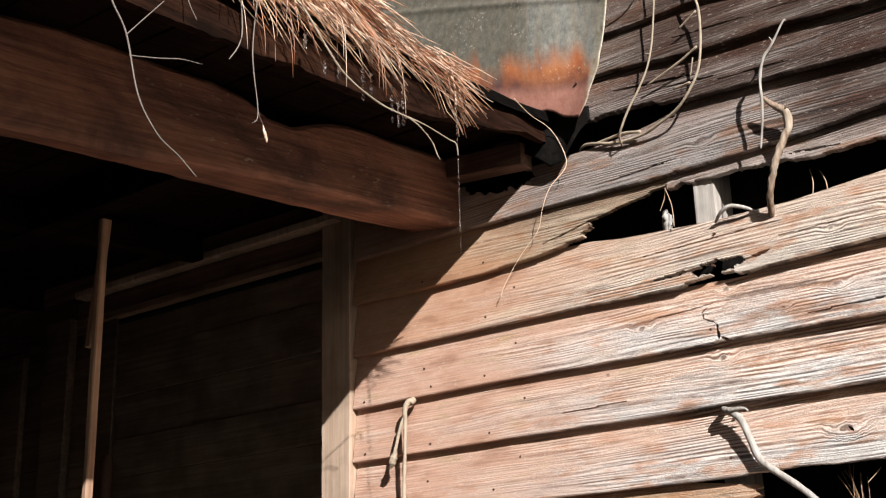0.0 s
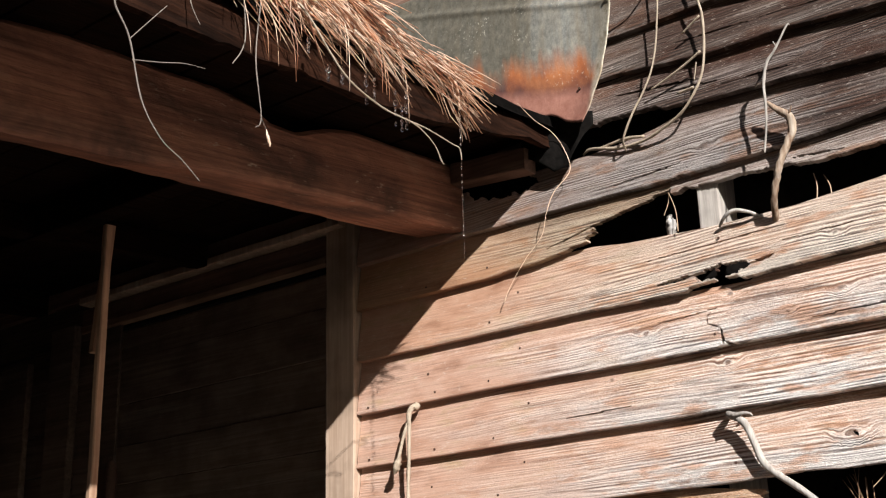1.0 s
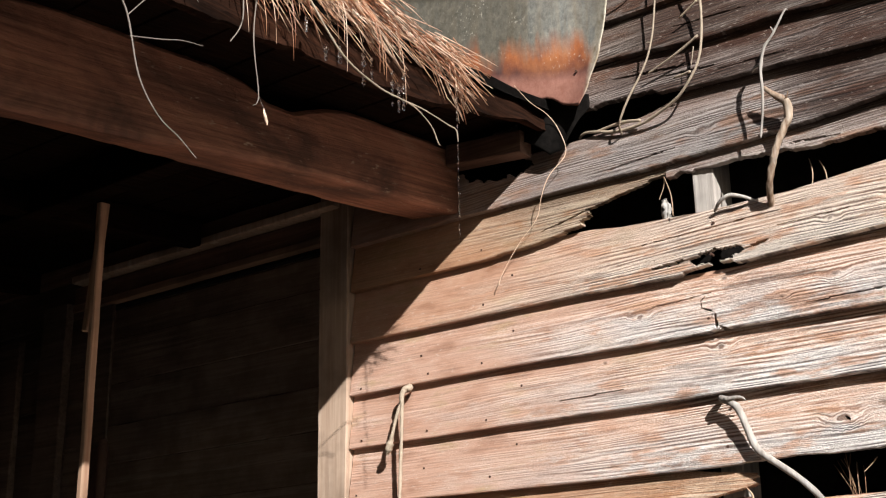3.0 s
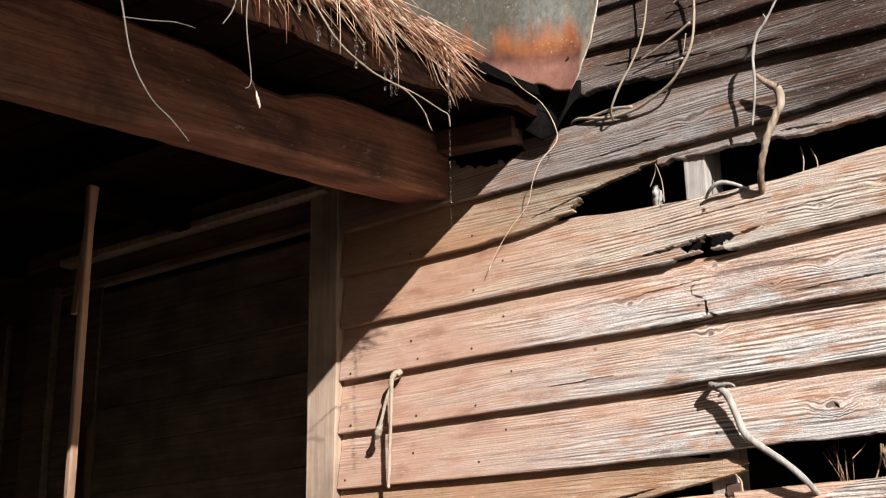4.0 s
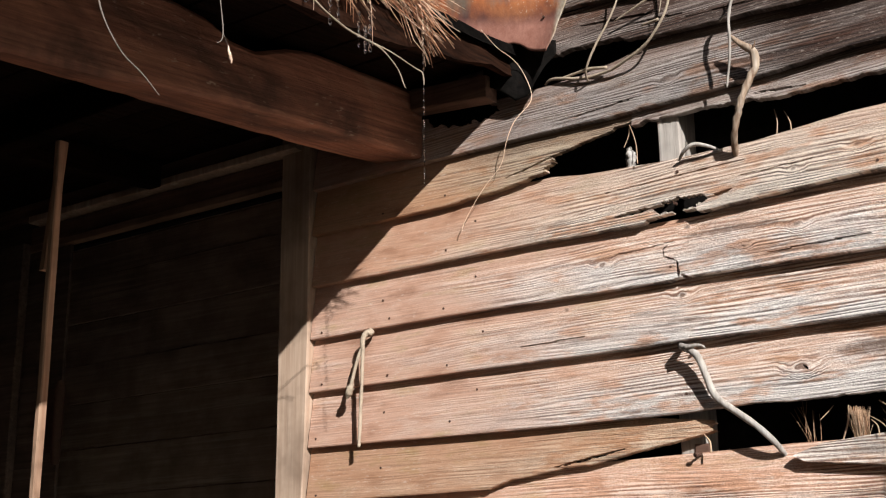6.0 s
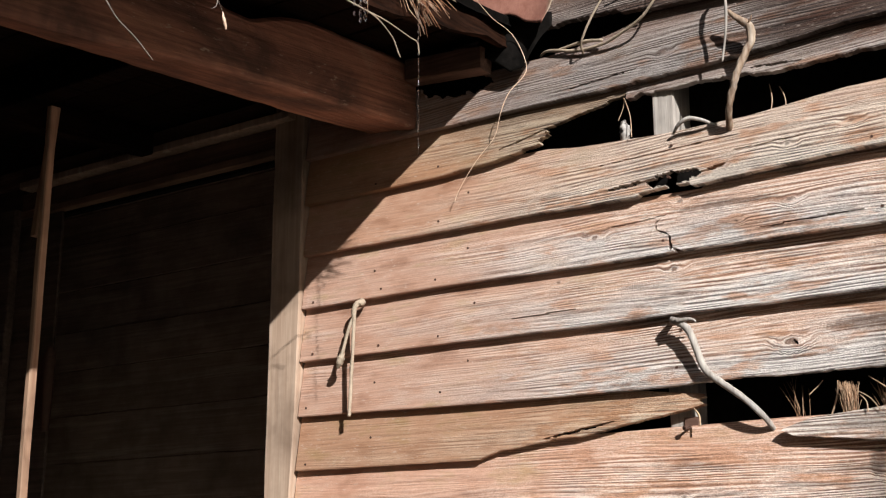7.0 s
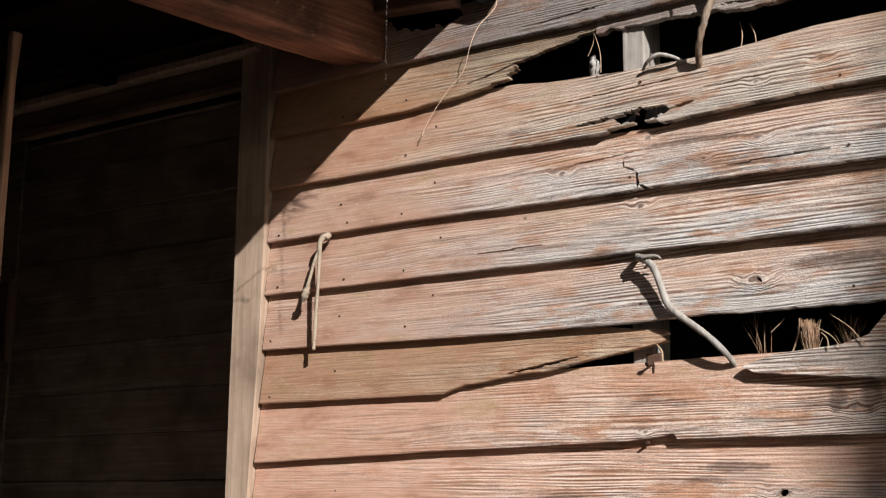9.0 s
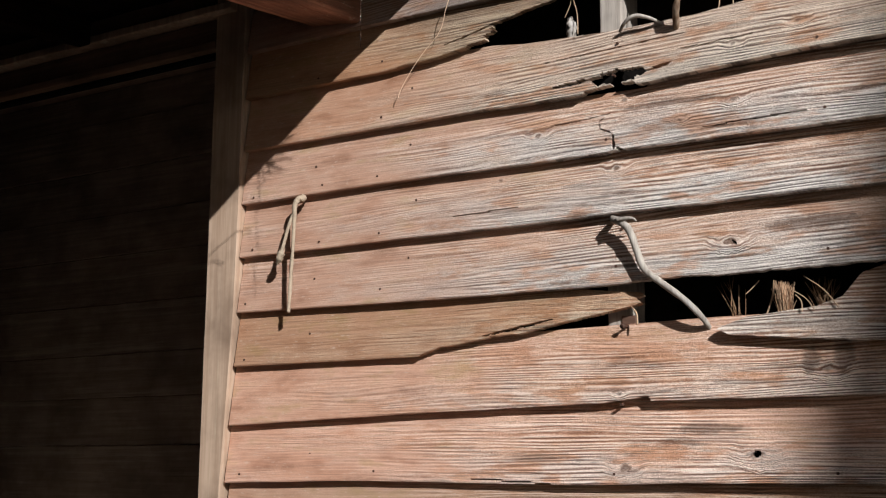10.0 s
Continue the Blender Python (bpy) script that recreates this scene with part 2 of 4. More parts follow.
def tin_material():
    """Galvanised sheet, spangled grey, with a ragged band of rust along its foot."""
    m, nt, b = material("rusted_tin")
    L = nt.links.new
    tc = nt.nodes.new("ShaderNodeTexCoord")
    sep = nt.nodes.new("ShaderNodeSeparateXYZ")
    L(tc.outputs["Object"], sep.inputs[0])
    n1 = noise_tex(nt, coords(nt, (17, 17, 3), False), 1.0, 4.0, 0.6)
    n2 = noise_tex(nt, coords(nt, (60, 60, 40), False), 1.0, 5.0, 0.7)
    band = nt.nodes.new("ShaderNodeMath")
    band.operation = "MULTIPLY_ADD"
    band.inputs[1].default_value = 0.22
    L(n1, band.inputs[0])
    slant = nt.nodes.new("ShaderNodeMath")
    slant.operation = "MULTIPLY_ADD"
    slant.inputs[1].default_value = 0.24
    L(sep.outputs["X"], slant.inputs[0])
    L(sep.outputs["Z"], slant.inputs[2])
    L(slant.outputs[0], band.inputs[2])
    rust = node(nt, "ShaderNodeMapRange", From_Min=3.445, From_Max=3.375)
    L(band.outputs[0], rust.inputs["Value"])
    grey = ramp(nt, n2, [(0.3, (0.22, 0.222, 0.205)), (0.5, (0.37, 0.37, 0.335)), (0.72, (0.58, 0.55, 0.47))])
    streak = noise_tex(nt, coords(nt, (45, 45, 3), False), 1.0, 3.0)
    grey = mix(nt, ramp(nt, streak, [(0.4, 0.0), (0.7, 0.5)]), grey, (0.42, 0.33, 0.22))
    warm = noise_tex(nt, coords(nt, (14, 14, 9), False), 1.0, 4.0, 0.6)
    flame = ramp(nt, warm, [(0.3, (0.20, 0.075, 0.045)), (0.48, (0.42, 0.135, 0.05)), (0.7, (0.56, 0.22, 0.085))])
    heart = node(nt, "ShaderNodeMapRange", From_Min=3.335, From_Max=3.27)
    L(calc(nt, "MULTIPLY_ADD", warm, 0.10, slant.outputs[0]), heart.inputs["Value"])
    rc = mix(nt, calc(nt, "MULTIPLY", heart.outputs[0], 0.85), flame, (0.085, 0.042, 0.042))
    foot = node(nt, "ShaderNodeMapRange", From_Min=3.235, From_Max=3.205)
    L(slant.outputs[0], foot.inputs["Value"])
    rc = mix(nt, foot.outputs[0], rc, ramp(nt, n2, [(0.3, (0.30, 0.125, 0.09)), (0.7, (0.46, 0.225, 0.17))]))
    fleck = noise_tex(nt, coords(nt, (170, 170, 110), False), 1.0, 2.0)
    clump = span(nt, noise_tex(nt, coords(nt, (13, 13, 9), False), 1.0, 3.0), 0.5, 0.66)
    speck = calc(nt, "MULTIPLY", span(nt, fleck, 0.60, 0.72), calc(nt, "MULTIPLY_ADD", clump, 0.8, 0.08))
    speck = calc(nt, "MULTIPLY", speck, calc(nt, "SUBTRACT", 1.0, heart.outputs[0]))
    # shadow over the sheet's left part, painted in as olive brown
    left_shade = span(nt, calc(nt, "MULTIPLY_ADD", n1, 0.16, sep.outputs["X"]), 0.93, 0.80)
    grey = mix(nt, calc(nt, "MULTIPLY", left_shade, 0.75), grey, ramp(nt, n2, [(0.3, (0.10, 0.09, 0.065)), (0.7, (0.22, 0.19, 0.135))]))
    col = mix(nt, rust.outputs[0], grey, rc)
    col = mix(nt, speck, col, (0.72, 0.66, 0.55))
    edge = span(nt, calc(nt, "MULTIPLY_ADD", sep.outputs["Z"], -0.22, sep.outputs["X"]), 0.268, 0.292)
    col = mix(nt, calc(nt, "MULTIPLY", edge, 0.8), col, ramp(nt, n2, [(0.35, (0.36, 0.30, 0.20)), (0.6, (0.66, 0.61, 0.50))]))
    L(col, b.inputs["Base Color"])
    met = nt.nodes.new("ShaderNodeMath")
    met.operation = "MULTIPLY_ADD"
    met.inputs[1].default_value, met.inputs[2].default_value = -0.5, 0.5
    L(rust.outputs[0], met.inputs[0])
    L(met.outputs[0], b.inputs["Metallic"])
    b.inputs["Roughness"].default_value = 0.55
    bumped(nt, b, n2, 0.4, 0.003)
    return m


def island_material(name, cols, rough=0.6, spec=0.4, rugged=0.9):
    """A colour of its own for each needle, leaf or stalk."""
    m, nt, b = material(name)
    g = nt.nodes.new("ShaderNodeNewGeometry")
    c = ramp(nt, g.outputs["Random Per Island"], [(i / (len(cols) - 1), c) for i, c in enumerate(cols)])
    n = noise_tex(nt, coords(nt, (40, 40, 40)), 1.0, 3.0)
    c = mix(nt, ramp(nt, n, [(0.4, 0.0), (0.7, 0.4)]), c, tuple(0.5 * v for v in cols[0]))
    nt.links.new(c, b.inputs["Base Color"])
    b.inputs["Roughness"].default_value = rough
    b.inputs["Specular IOR Level"].default_value = spec
    bumped(nt, b, noise_tex(nt, coords(nt, (260, 260, 160)), 1.0, 4.0, 0.7), rugged, 0.0025)
    return m


def ground_material():
    m, nt, b = material("leaf_litter")
    n = noise_tex(nt, coords(nt, (1, 1, 1), False), 1.2, 8.0, 0.7)
    n2 = noise_tex(nt, coords(nt, (30, 30, 30), False), 1.0, 4.0, 0.7)
    c = mix(nt, 0.5, ramp(nt, n, [(0.35, (0.032, 0.026, 0.018)), (0.65, (0.075, 0.058, 0.037))]), ramp(nt, n2, [(0.3, (0.018, 0.015, 0.011)), (0.7, (0.09, 0.07, 0.045))]))
    nt.links.new(c, b.inputs["Base Color"])
    b.inputs["Roughness"].default_value = 0.95
    bumped(nt, b, n2, 0.8, 0.02)
    return m


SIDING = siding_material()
DARKWOOD_Y = beam_material()
DARKWOOD_X = wood_material("old_framing_wood", (0.10, 0.055, 0.04), (0.24, 0.14, 0.10), 0)
DARKWOOD_Z = wood_material("old_stud_wood", (0.32, 0.28, 0.25), (0.64, 0.59, 0.54), 2)
CASING = wood_material("weathered_casing", (0.38, 0.26, 0.185), (0.60, 0.455, 0.35), 2, bump=0.002)
LINTEL = wood_material("weathered_head_casing", (0.16, 0.095, 0.062), (0.30, 0.19, 0.13), 0, bump=0.002)
PROP = wood_material("sawn_batten", (0.34, 0.20, 0.13), (0.52, 0.35, 0.24), 2, bump=0.001)
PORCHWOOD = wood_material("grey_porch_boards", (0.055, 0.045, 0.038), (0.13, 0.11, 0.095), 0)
# dark board colour; beyond the door it carries the porch shade
INNER = wood_material("dark_shaded_boards", (0.075, 0.052, 0.04), (0.18, 0.125, 0.095), 0)
ROOM = wood_material("dusty_room_boards", (0.30, 0.23, 0.18), (0.50, 0.39, 0.31), 0)
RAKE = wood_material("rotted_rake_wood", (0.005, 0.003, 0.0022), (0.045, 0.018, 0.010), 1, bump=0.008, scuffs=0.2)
# rot, made near black: the dark under the porch roof is in the colour
ROT_SHADED = wood_material("rotten_shaded_boards", (0.003, 0.002, 0.0015), (0.018, 0.008, 0.0045), 1, bump=0.008, scuffs=0.25)
TIN = tin_material()
NEEDLES = island_material("pine_needles", [(0.28, 0.10, 0.05), (0.72, 0.38, 0.22), (0.90, 0.62, 0.44), (0.95, 0.76, 0.60), (0.50, 0.20, 0.10)], 0.4, 0.5, 0.1)
VINE = island_material("dry_vine", [(0.40, 0.31, 0.225), (0.52, 0.43, 0.33)])
BARK = wood_material("peeling_vine_bark", (0.20, 0.12, 0.07), (0.54, 0.41, 0.29), 2, bump=0.004)
GREYVINE = wood_material("bleached_vine", (0.27, 0.235, 0.21), (0.60, 0.56, 0.51), 2, bump=0.002, scale=1.6)
PEEL = wood_material("peeling_bark", (0.17, 0.085, 0.045), (0.70, 0.57, 0.44), 2, bump=0.005, scale=0.9)
HAY = island_material("dry_grass", [(0.22, 0.12, 0.065), (0.48, 0.30, 0.18), (0.66, 0.47, 0.32), (0.38, 0.19, 0.10)])
TWIG = island_material("grey_twig", [(0.20, 0.165, 0.14), (0.30, 0.26, 0.225)])
GREEN = island_material("pine_green", [(0.03, 0.05, 0.015), (0.06, 0.10, 0.03), (0.05, 0.08, 0.03)])
GROUND = ground_material()
mt, nt_, b_ = material("water")
b_.inputs["Base Color"].default_value = (1, 1, 1, 1)
b_.inputs["Roughness"].default_value = 0.12
b_.inputs["IOR"].default_value = 1.33
b_.inputs["Transmission Weight"].default_value = 1.0
WATER = mt
# tar felt black; also paints the dark inside the wall gaps
mt, nt_, b_ = material("tar_felt_gap_shade")
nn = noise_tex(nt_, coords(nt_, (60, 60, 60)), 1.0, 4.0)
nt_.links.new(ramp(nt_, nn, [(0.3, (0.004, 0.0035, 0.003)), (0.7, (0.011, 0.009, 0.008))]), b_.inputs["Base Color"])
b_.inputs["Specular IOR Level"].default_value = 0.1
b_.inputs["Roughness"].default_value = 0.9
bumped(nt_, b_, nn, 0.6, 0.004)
FELT_SHADE = mt
for rotten in (ROT_SHADED, RAKE):
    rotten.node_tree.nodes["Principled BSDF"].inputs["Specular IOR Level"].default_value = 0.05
mt, nt_, b_ = material("rusted_iron")
nn = noise_tex(nt_, coords(nt_, (400, 400, 400)), 1.0, 3.0)
nt_.links.new(ramp(nt_, nn, [(0.3, (0.03, 0.017, 0.012)), (0.7, (0.12, 0.055, 0.035))]), b_.inputs["Base Color"])
b_.inputs["Roughness"].default_value = 0.8
IRON = mt


# ---- mesh helpers ----
def mesh_object(name, verts, faces, mat, parent=None, label="", smooth=False):
    me = bpy.data.meshes.new(name)
    me.from_pydata([tuple(v) for v in verts], [], [tuple(f) for f in faces])
    me.update()
    if smooth:
        me.polygons.foreach_set("use_smooth", [True] * len(me.polygons))
    me.materials.append(mat)
    ob = new(name, me)
    if parent is not None:
        ob.parent = parent
    if label:
        ob["label"] = label
    return ob


def plank(name, lo, hi, mat, parent=None, label="", wear=0.0, seed=0, step=0.06, bend=None, bevel=0.003):
    """A sawn piece between two corners: bevelled edges, cut along its length so that wear and sag can show."""
    lo, hi = Vector(lo), Vector(hi)
    size = hi - lo
    ax = max(range(3), key=lambda i: size[i])
    o1, o2 = [i for i in range(3) if i != ax]
    n = max(2, int(size[ax] / step)) if (wear or bend) else 1
    bv = min(bevel, 0.3 * size[o1], 0.3 * size[o2])
    ring = [(bv, 0), (size[o1] - bv, 0), (size[o1], bv), (size[o1], size[o2] - bv),
            (size[o1] - bv, size[o2]), (bv, size[o2]), (0, size[o2] - bv), (0, bv)]
    verts, faces = [], []
    for k in range(n + 1):
        u = k / n
        for j, (p, q) in enumerate(ring):
            v = Vector((0, 0, 0))
            v[ax], v[o1], v[o2] = lo[ax] + size[ax] * u, lo[o1] + p, lo[o2] + q
            if wear:
                w = noise.noise_vector(Vector((v[ax] * 6 + seed * 13.7, p * 20, q * 20))) * wear
                w += noise.noise_vector(Vector((v[ax] * 31 + seed * 7.1, p * 60 + 9, q * 60))) * wear * 0.5
                v[o1] += w[0]
                v[o2] += w[1]
            if bend:
                v = bend(v)
            verts.append(v)
    m = len(ring)
    for k in range(n):
        for j in range(m):
            a, b = k * m + j, k * m + (j + 1) % m
            faces.append((a, b, b + m, a + m))
    faces.append(tuple(range(m - 1, -1, -1)))
    faces.append(tuple(n * m + j for j in range(m)))
    ob = mesh_object(name, verts, faces, mat, parent, label)
    bm = bmesh.new()
    bm.from_mesh(ob.data)
    bmesh.ops.recalc_face_normals(bm, faces=bm.faces)
    bm.to_mesh(ob.data)
    bm.free()
    return ob


def smooth_path(pts, per=6):
    """A Catmull-Rom line through the points, each (x, y, z, radius)."""
    p = [Vector(q) for q in ([pts[0]] + list(pts) + [pts[-1]])]
    out = []
    for i in range(1, len(p) - 2):
        for k in range(per):
            u = k / per
            out.append(0.5 * (2 * p[i] + (p[i + 1] - p[i - 1]) * u + (2 * p[i - 1] - 5 * p[i] + 4 * p[i + 1] - p[i + 2]) * u * u
                              + (3 * p[i] - p[i - 1] - 3 * p[i + 1] + p[i + 2]) * u ** 3))
    out.append(p[-2])
    return out


def tube(verts, faces, pts, sides=6, lumps=0.0, seed=0):
    """Adds a tapered tube along (x, y, z, radius) points to verts and faces."""
    base = len(verts)
    n = len(pts)
    side = Vector((0.31, 0.87, 0.38))
    for i, q in enumerate(pts):
        c = Vector(q[:3])
        d = Vector(pts[min(i + 1, n - 1)][:3]) - Vector(pts[max(i - 1, 0)][:3])
        if d.length < 1e-9:
            d = Vector((0, 0, 1))
        d.normalize()
        u = (side - d * side.dot(d)).normalized()
        w = d.cross(u)
        for k in range(sides):
            a = 2 * math.pi * k / sides
            r = q[3]
            if lumps:
                r *= 1 + lumps * noise.noise(Vector((i * 0.45 + seed * 5.3, math.cos(a) * 1.3, math.sin(a) * 1.3)))
            verts.append(c + (u * math.cos(a) + w * math.sin(a)) * r)
    for i in range(n - 1):
        for k in range(sides):
            a, b = base + i * sides + k, base + i * sides + (k + 1) % sides
            faces.append((a, b, b + sides, a + sides))
    faces.append(tuple(base + k for k in range(sides - 1, -1, -1)))
    faces.append(tuple(base + (n - 1) * sides + k for k in range(sides)))


def stalk(name, pts, mat, parent=None, label="", sides=8, per=6, lumps=0.0, seed=0):
    v, f = [], []
    tube(v, f, smooth_path(pts, per), sides, lumps, seed)
    return mesh_object(name, v, f, mat, parent, label, True)


def empty(name, at, label, category, group="", kind=""):
    e = new(name)
    e.location = at
    return tagged(e, label, category, group, kind)


def under(parent, ob):
    """Puts a piece built in world coordinates under its thing."""
    ob.parent = parent
    ob.matrix_parent_inverse = Matrix.Translation(parent.location).inverted()
    return ob


# ---- ground and house shell ----
def ground_sheet():
    v, f = [], []
    n = 60
    ring = [0.0] + [0.6 * 1.19 ** i for i in range(n)]
    seg = 48
    for r in ring:
        for k in range(seg):
            a = 2 * math.pi * k / seg
            x, y = 1.5 + r * math.cos(a), -1.5 + r * math.sin(a)
            flat = min(1.0, max(0.0, (r - 8) / 30))
            v.append((x, y, 0.04 * noise.noise(Vector((x * 0.6, y * 0.6, 0))) - 0.02 + flat * 1.2 * noise.noise(Vector((x * 0.02, y * 0.02, 4)))))
    for i in range(len(ring) - 1):
        for k in range(seg):
            a, b = i * seg + k, i * seg + (k + 1) % seg
            f.append((a, a + seg, b + seg, b))
    return tagged(mesh_object("ground", v, f, GROUND, smooth=True), "dry leaf litter and thin grass round the house", "ground", kind="structure")


def boxes(name, spans, mat, label, category="wall"):
    """One mesh of butted boxes, each (low corner, high corner)."""
    v, f = [], []
    for lo, hi in spans:
        b = len(v)
        for x in (lo[0], hi[0]):
            for y in (lo[1], hi[1]):
                for z in (lo[2], hi[2]):
                    v.append((x, y, z))
        for q in ((0, 1, 3, 2), (4, 6, 7, 5), (0, 4, 5, 1), (2, 3, 7, 6), (0, 2, 6, 4), (1, 5, 7, 3)):
            f.append(tuple(b + i for i in q))
    return tagged(mesh_object(name, v, f, mat), label, category, kind="structure")


ground_sheet()
DOOR_L, DOOR_H, FLOOR = -0.92, 2.77, 0.74
# black sheet behind the boards stands for the shade of the deep cavity
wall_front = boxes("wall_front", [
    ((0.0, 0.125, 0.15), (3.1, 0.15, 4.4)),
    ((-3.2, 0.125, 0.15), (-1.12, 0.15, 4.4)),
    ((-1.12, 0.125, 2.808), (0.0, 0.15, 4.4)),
    ((-1.12, 0.125, 0.15), (0.0, 0.15, FLOOR))], FELT_SHADE, "weathered clapboard front wall with rotted gaps between its boards")
boxes("wall_back", [((-3.2, 3.6, 0.15), (3.1, 3.72, 4.4))], ROOM, "dark board wall at the back of the room")
boxes("wall_east", [((3.1, 0.02, 0.15), (3.2, 3.72, 4.4))], INNER, "grey board end wall of the house")
boxes("wall_west", [((-3.3, 0.02, 0.15), (-3.2, 3.72, 4.4))], INNER, "grey board end wall of the house")
boxes("floor", [((-3.2, 0.03, 0.62), (3.1, 3.6, FLOOR))], ROOM, "dusty plank floor of the dark room", "floor")
boxes("ceiling", [((-3.2, 0.15, 3.25), (3.1, 3.6, 3.3))], ROOM, "sooty board ceiling of the dark room", "ceiling")


def house_roof():
    v = [(-3.6, -0.12, 4.36), (3.5, -0.12, 4.36), (3.5, 1.86, 5.6), (-3.6, 1.86, 5.6), (-3.6, 4.0, 4.26), (3.5, 4.0, 4.26)]
    v += [(x, y, z + 0.06) for x, y, z in v]
    f = [(0, 3, 2, 1), (3, 4, 5, 2), (6, 7, 8, 9), (9, 8, 11, 10), (0, 1, 7, 6), (4, 10, 11, 5), (0, 6, 9, 3), (3, 9, 10, 4), (1, 2, 8, 7), (2, 5, 11, 8)]
    return tagged(mesh_object("house_roof", v, f, TIN), "rusty sheet-metal roof of the house", "roof", kind="structure")


house_roof()
boxes("gable", [((-3.2, 1.0, 4.4), (3.1, 2.7, 4.9))], INNER, "board gable under the house roof")

# studs behind the clapboards
for x in (0.112, 0.27, 1.80, 2.3, 2.6, 3.0, -1.6, -2.2, -2.8):
    plank("stud", (x, 0.040, 0.2), (x + 0.052, 0.124, 4.35), DARKWOOD_Z, wall_front, "rough grey stud", wear=0.002, seed=x, step=0.08)

plank("stud", (1.14, 0.040, 0.2), (1.192, 0.124, 2.43), DARKWOOD_Z, wall_front, "rough grey stud", wear=0.002, seed=1.14, step=0.08)
plank("stud", (1.14, 0.026, 2.585), (1.192, 0.124, 4.35), DARKWOOD_Z, wall_front, "broken pale grey stud in the upper gap", wear=0.002, seed=2.14, step=0.08)

# ---- clapboards ----
def rag(x, amp, seed, f=60.0):
    """Ragged edge: long splinters with a fine tooth, nowhere the same."""
    p = x * f + 0.8 * noise.noise(Vector((x * 23, seed, 8)))
    slow = noise.noise(Vector((p * 0.28, seed * 3.1, 0)))
    return amp * (0.9 * slow + 0.7 * (0.5 + slow) * noise.noise(Vector((p * 0.9, seed * 3.1, 5))) + 0.25 * noise.noise(Vector((p * 2.9, seed * 3.1, 9))))


def clapboard(nominal, low, high, x0, x1, seed, holes=(), torn=(), left_torn=0.0, right_torn=0.0, fine=True, gap=0.144, ends=None, rows=54, mat=None, stain=None):
    """One lapped board. low and high: its edges as (x, z) points; holes: (x, z, half length, half height, slant);
    torn: (from, to, amount) stretches of splintered lower edge."""
    dx = 0.0045 if fine else 0.05
    nz = rows if fine else 3
    xs = list(np.arange(x0, min(x1, 1.86), dx))
    if x1 > 1.86:
        xs += list(np.arange(max(x0, 1.86), x1, 0.05))
    for hx0, hz0, hl, hh, sl in holes:
        if hl < 0.02:
            xs += list(np.arange(hx0 - 1.4 * hl, hx0 + 1.4 * hl, 0.0015))
    xs = sorted(set(round(float(x), 5) for x in xs if x0 <= x < x1))
    xs.append(x1)
    lx, lz = zip(*low)
    hx, hz = zip(*high)
    nx = len(xs) - 1
    front, back = [], []
    for x in xs:
        zb, zt = float(np.interp(x, lx, lz)), float(np.interp(x, hx, hz))
        zb += 0.0012 * noise.noise(Vector((x * 9, seed, 2)))
        for a, b, amp in torn:
            if a < x < b:
                zb += abs(rag(x, amp, seed))
                zt += rag(x + 3, amp * 0.4, seed, 35) if b - a > 0.3 else 0
        zb = min(zb, zt - 0.004)
        bulge = 0.009 * min(1.0, max(0.0, (x - 0.9) / 0.7))
        warp = 0.0022 * noise.noise(Vector((x * 1.3, seed * 2.2, 0)))
        for k in range(nz + 1):
            z = zb + (zt - zb) * k / nz
            y = 0.022 * (z - nominal) / gap + (warp - bulge) * (1 - k / nz)
            xx = x
            if fine:
                y += 0.0011 * noise.noise(Vector((x * 3.5, z * 55, seed))) + 0.0006 * noise.noise(Vector((x * 14, z * 170, seed)))
                if k == 0:
                    y += 0.0015
                if left_torn and x - x0 < left_torn * 1.2:
                    s = 1 - (x - x0) / (left_torn * 1.2)
                    xx += s * left_torn * (0.5 + noise.noise(Vector((z * 45, seed, 1))) + 0.5 * noise.noise(Vector((z * 160, seed, 2))))
                if right_torn and x1 - x < right_torn * 1.2:
                    s = 1 - (x1 - x) / (right_torn * 1.2)
                    xx -= s * right_torn * (0.5 + noise.noise(Vector((z * 60, seed, 3))) + 0.5 * noise.noise(Vector((z * 210, seed, 4))))
            front.append((xx, y, z))
            back.append((xx, y + 0.021 - 0.012 * k / nz, z))
    keep = np.ones((nx, nz), bool)
    w = nz + 1
    for hx0, hz0, hl, hh, sl in holes:
        for i in range(nx):
            if abs(xs[i] - hx0) > hl * 1.3:
                continue
            for k in range(nz):
                p = front[i * w + k]
                u = (p[0] - hx0) / hl
                v = (p[2] - hz0 - sl * (p[0] - hx0) - 0.4 * hh * noise.noise(Vector((p[0] * 40, 7, seed)))) / hh
                if u * u + v * v < 1 + 0.5 * noise.noise(Vector((p[0] * 90, p[2] * 90, seed))):
                    keep[i, k] = False
    if ends:
        ez, ex = zip(*ends)
        for i in range(nx):
            for k in range(nz):
                p = front[i * w + k]
                tip = float(np.interp(p[2], ez, ex)) + 0.030 * noise.noise(Vector((p[2] * 110, seed, 8))) + 0.016 * noise.noise(Vector((p[2] * 300, seed, 9)))
                if p[0] > tip:
                    keep[i, k] = False
    n = len(front)
    faces = []
    for i in range(nx):
        for k in range(nz):
            if not keep[i, k]:
                continue
            a, b, c, d = i * w + k, (i + 1) * w + k, (i + 1) * w + k + 1, i * w + k + 1
            faces.append((a, b, c, d))
            faces.append((n + a, n + d, n + c, n + b))
            if k == 0 or not keep[i, k - 1]:
                faces.append((a, n + a, n + b, b))
            if k == nz - 1 or not keep[i, k + 1]:
                faces.append((d, c, n + c, n + d))
            if i == 0 or not keep[i - 1, k]:
                faces.append((a, d, n + d, n + a))
            if i == nx - 1 or not keep[i + 1, k]:
                faces.append((b, n + b, n + c, c))
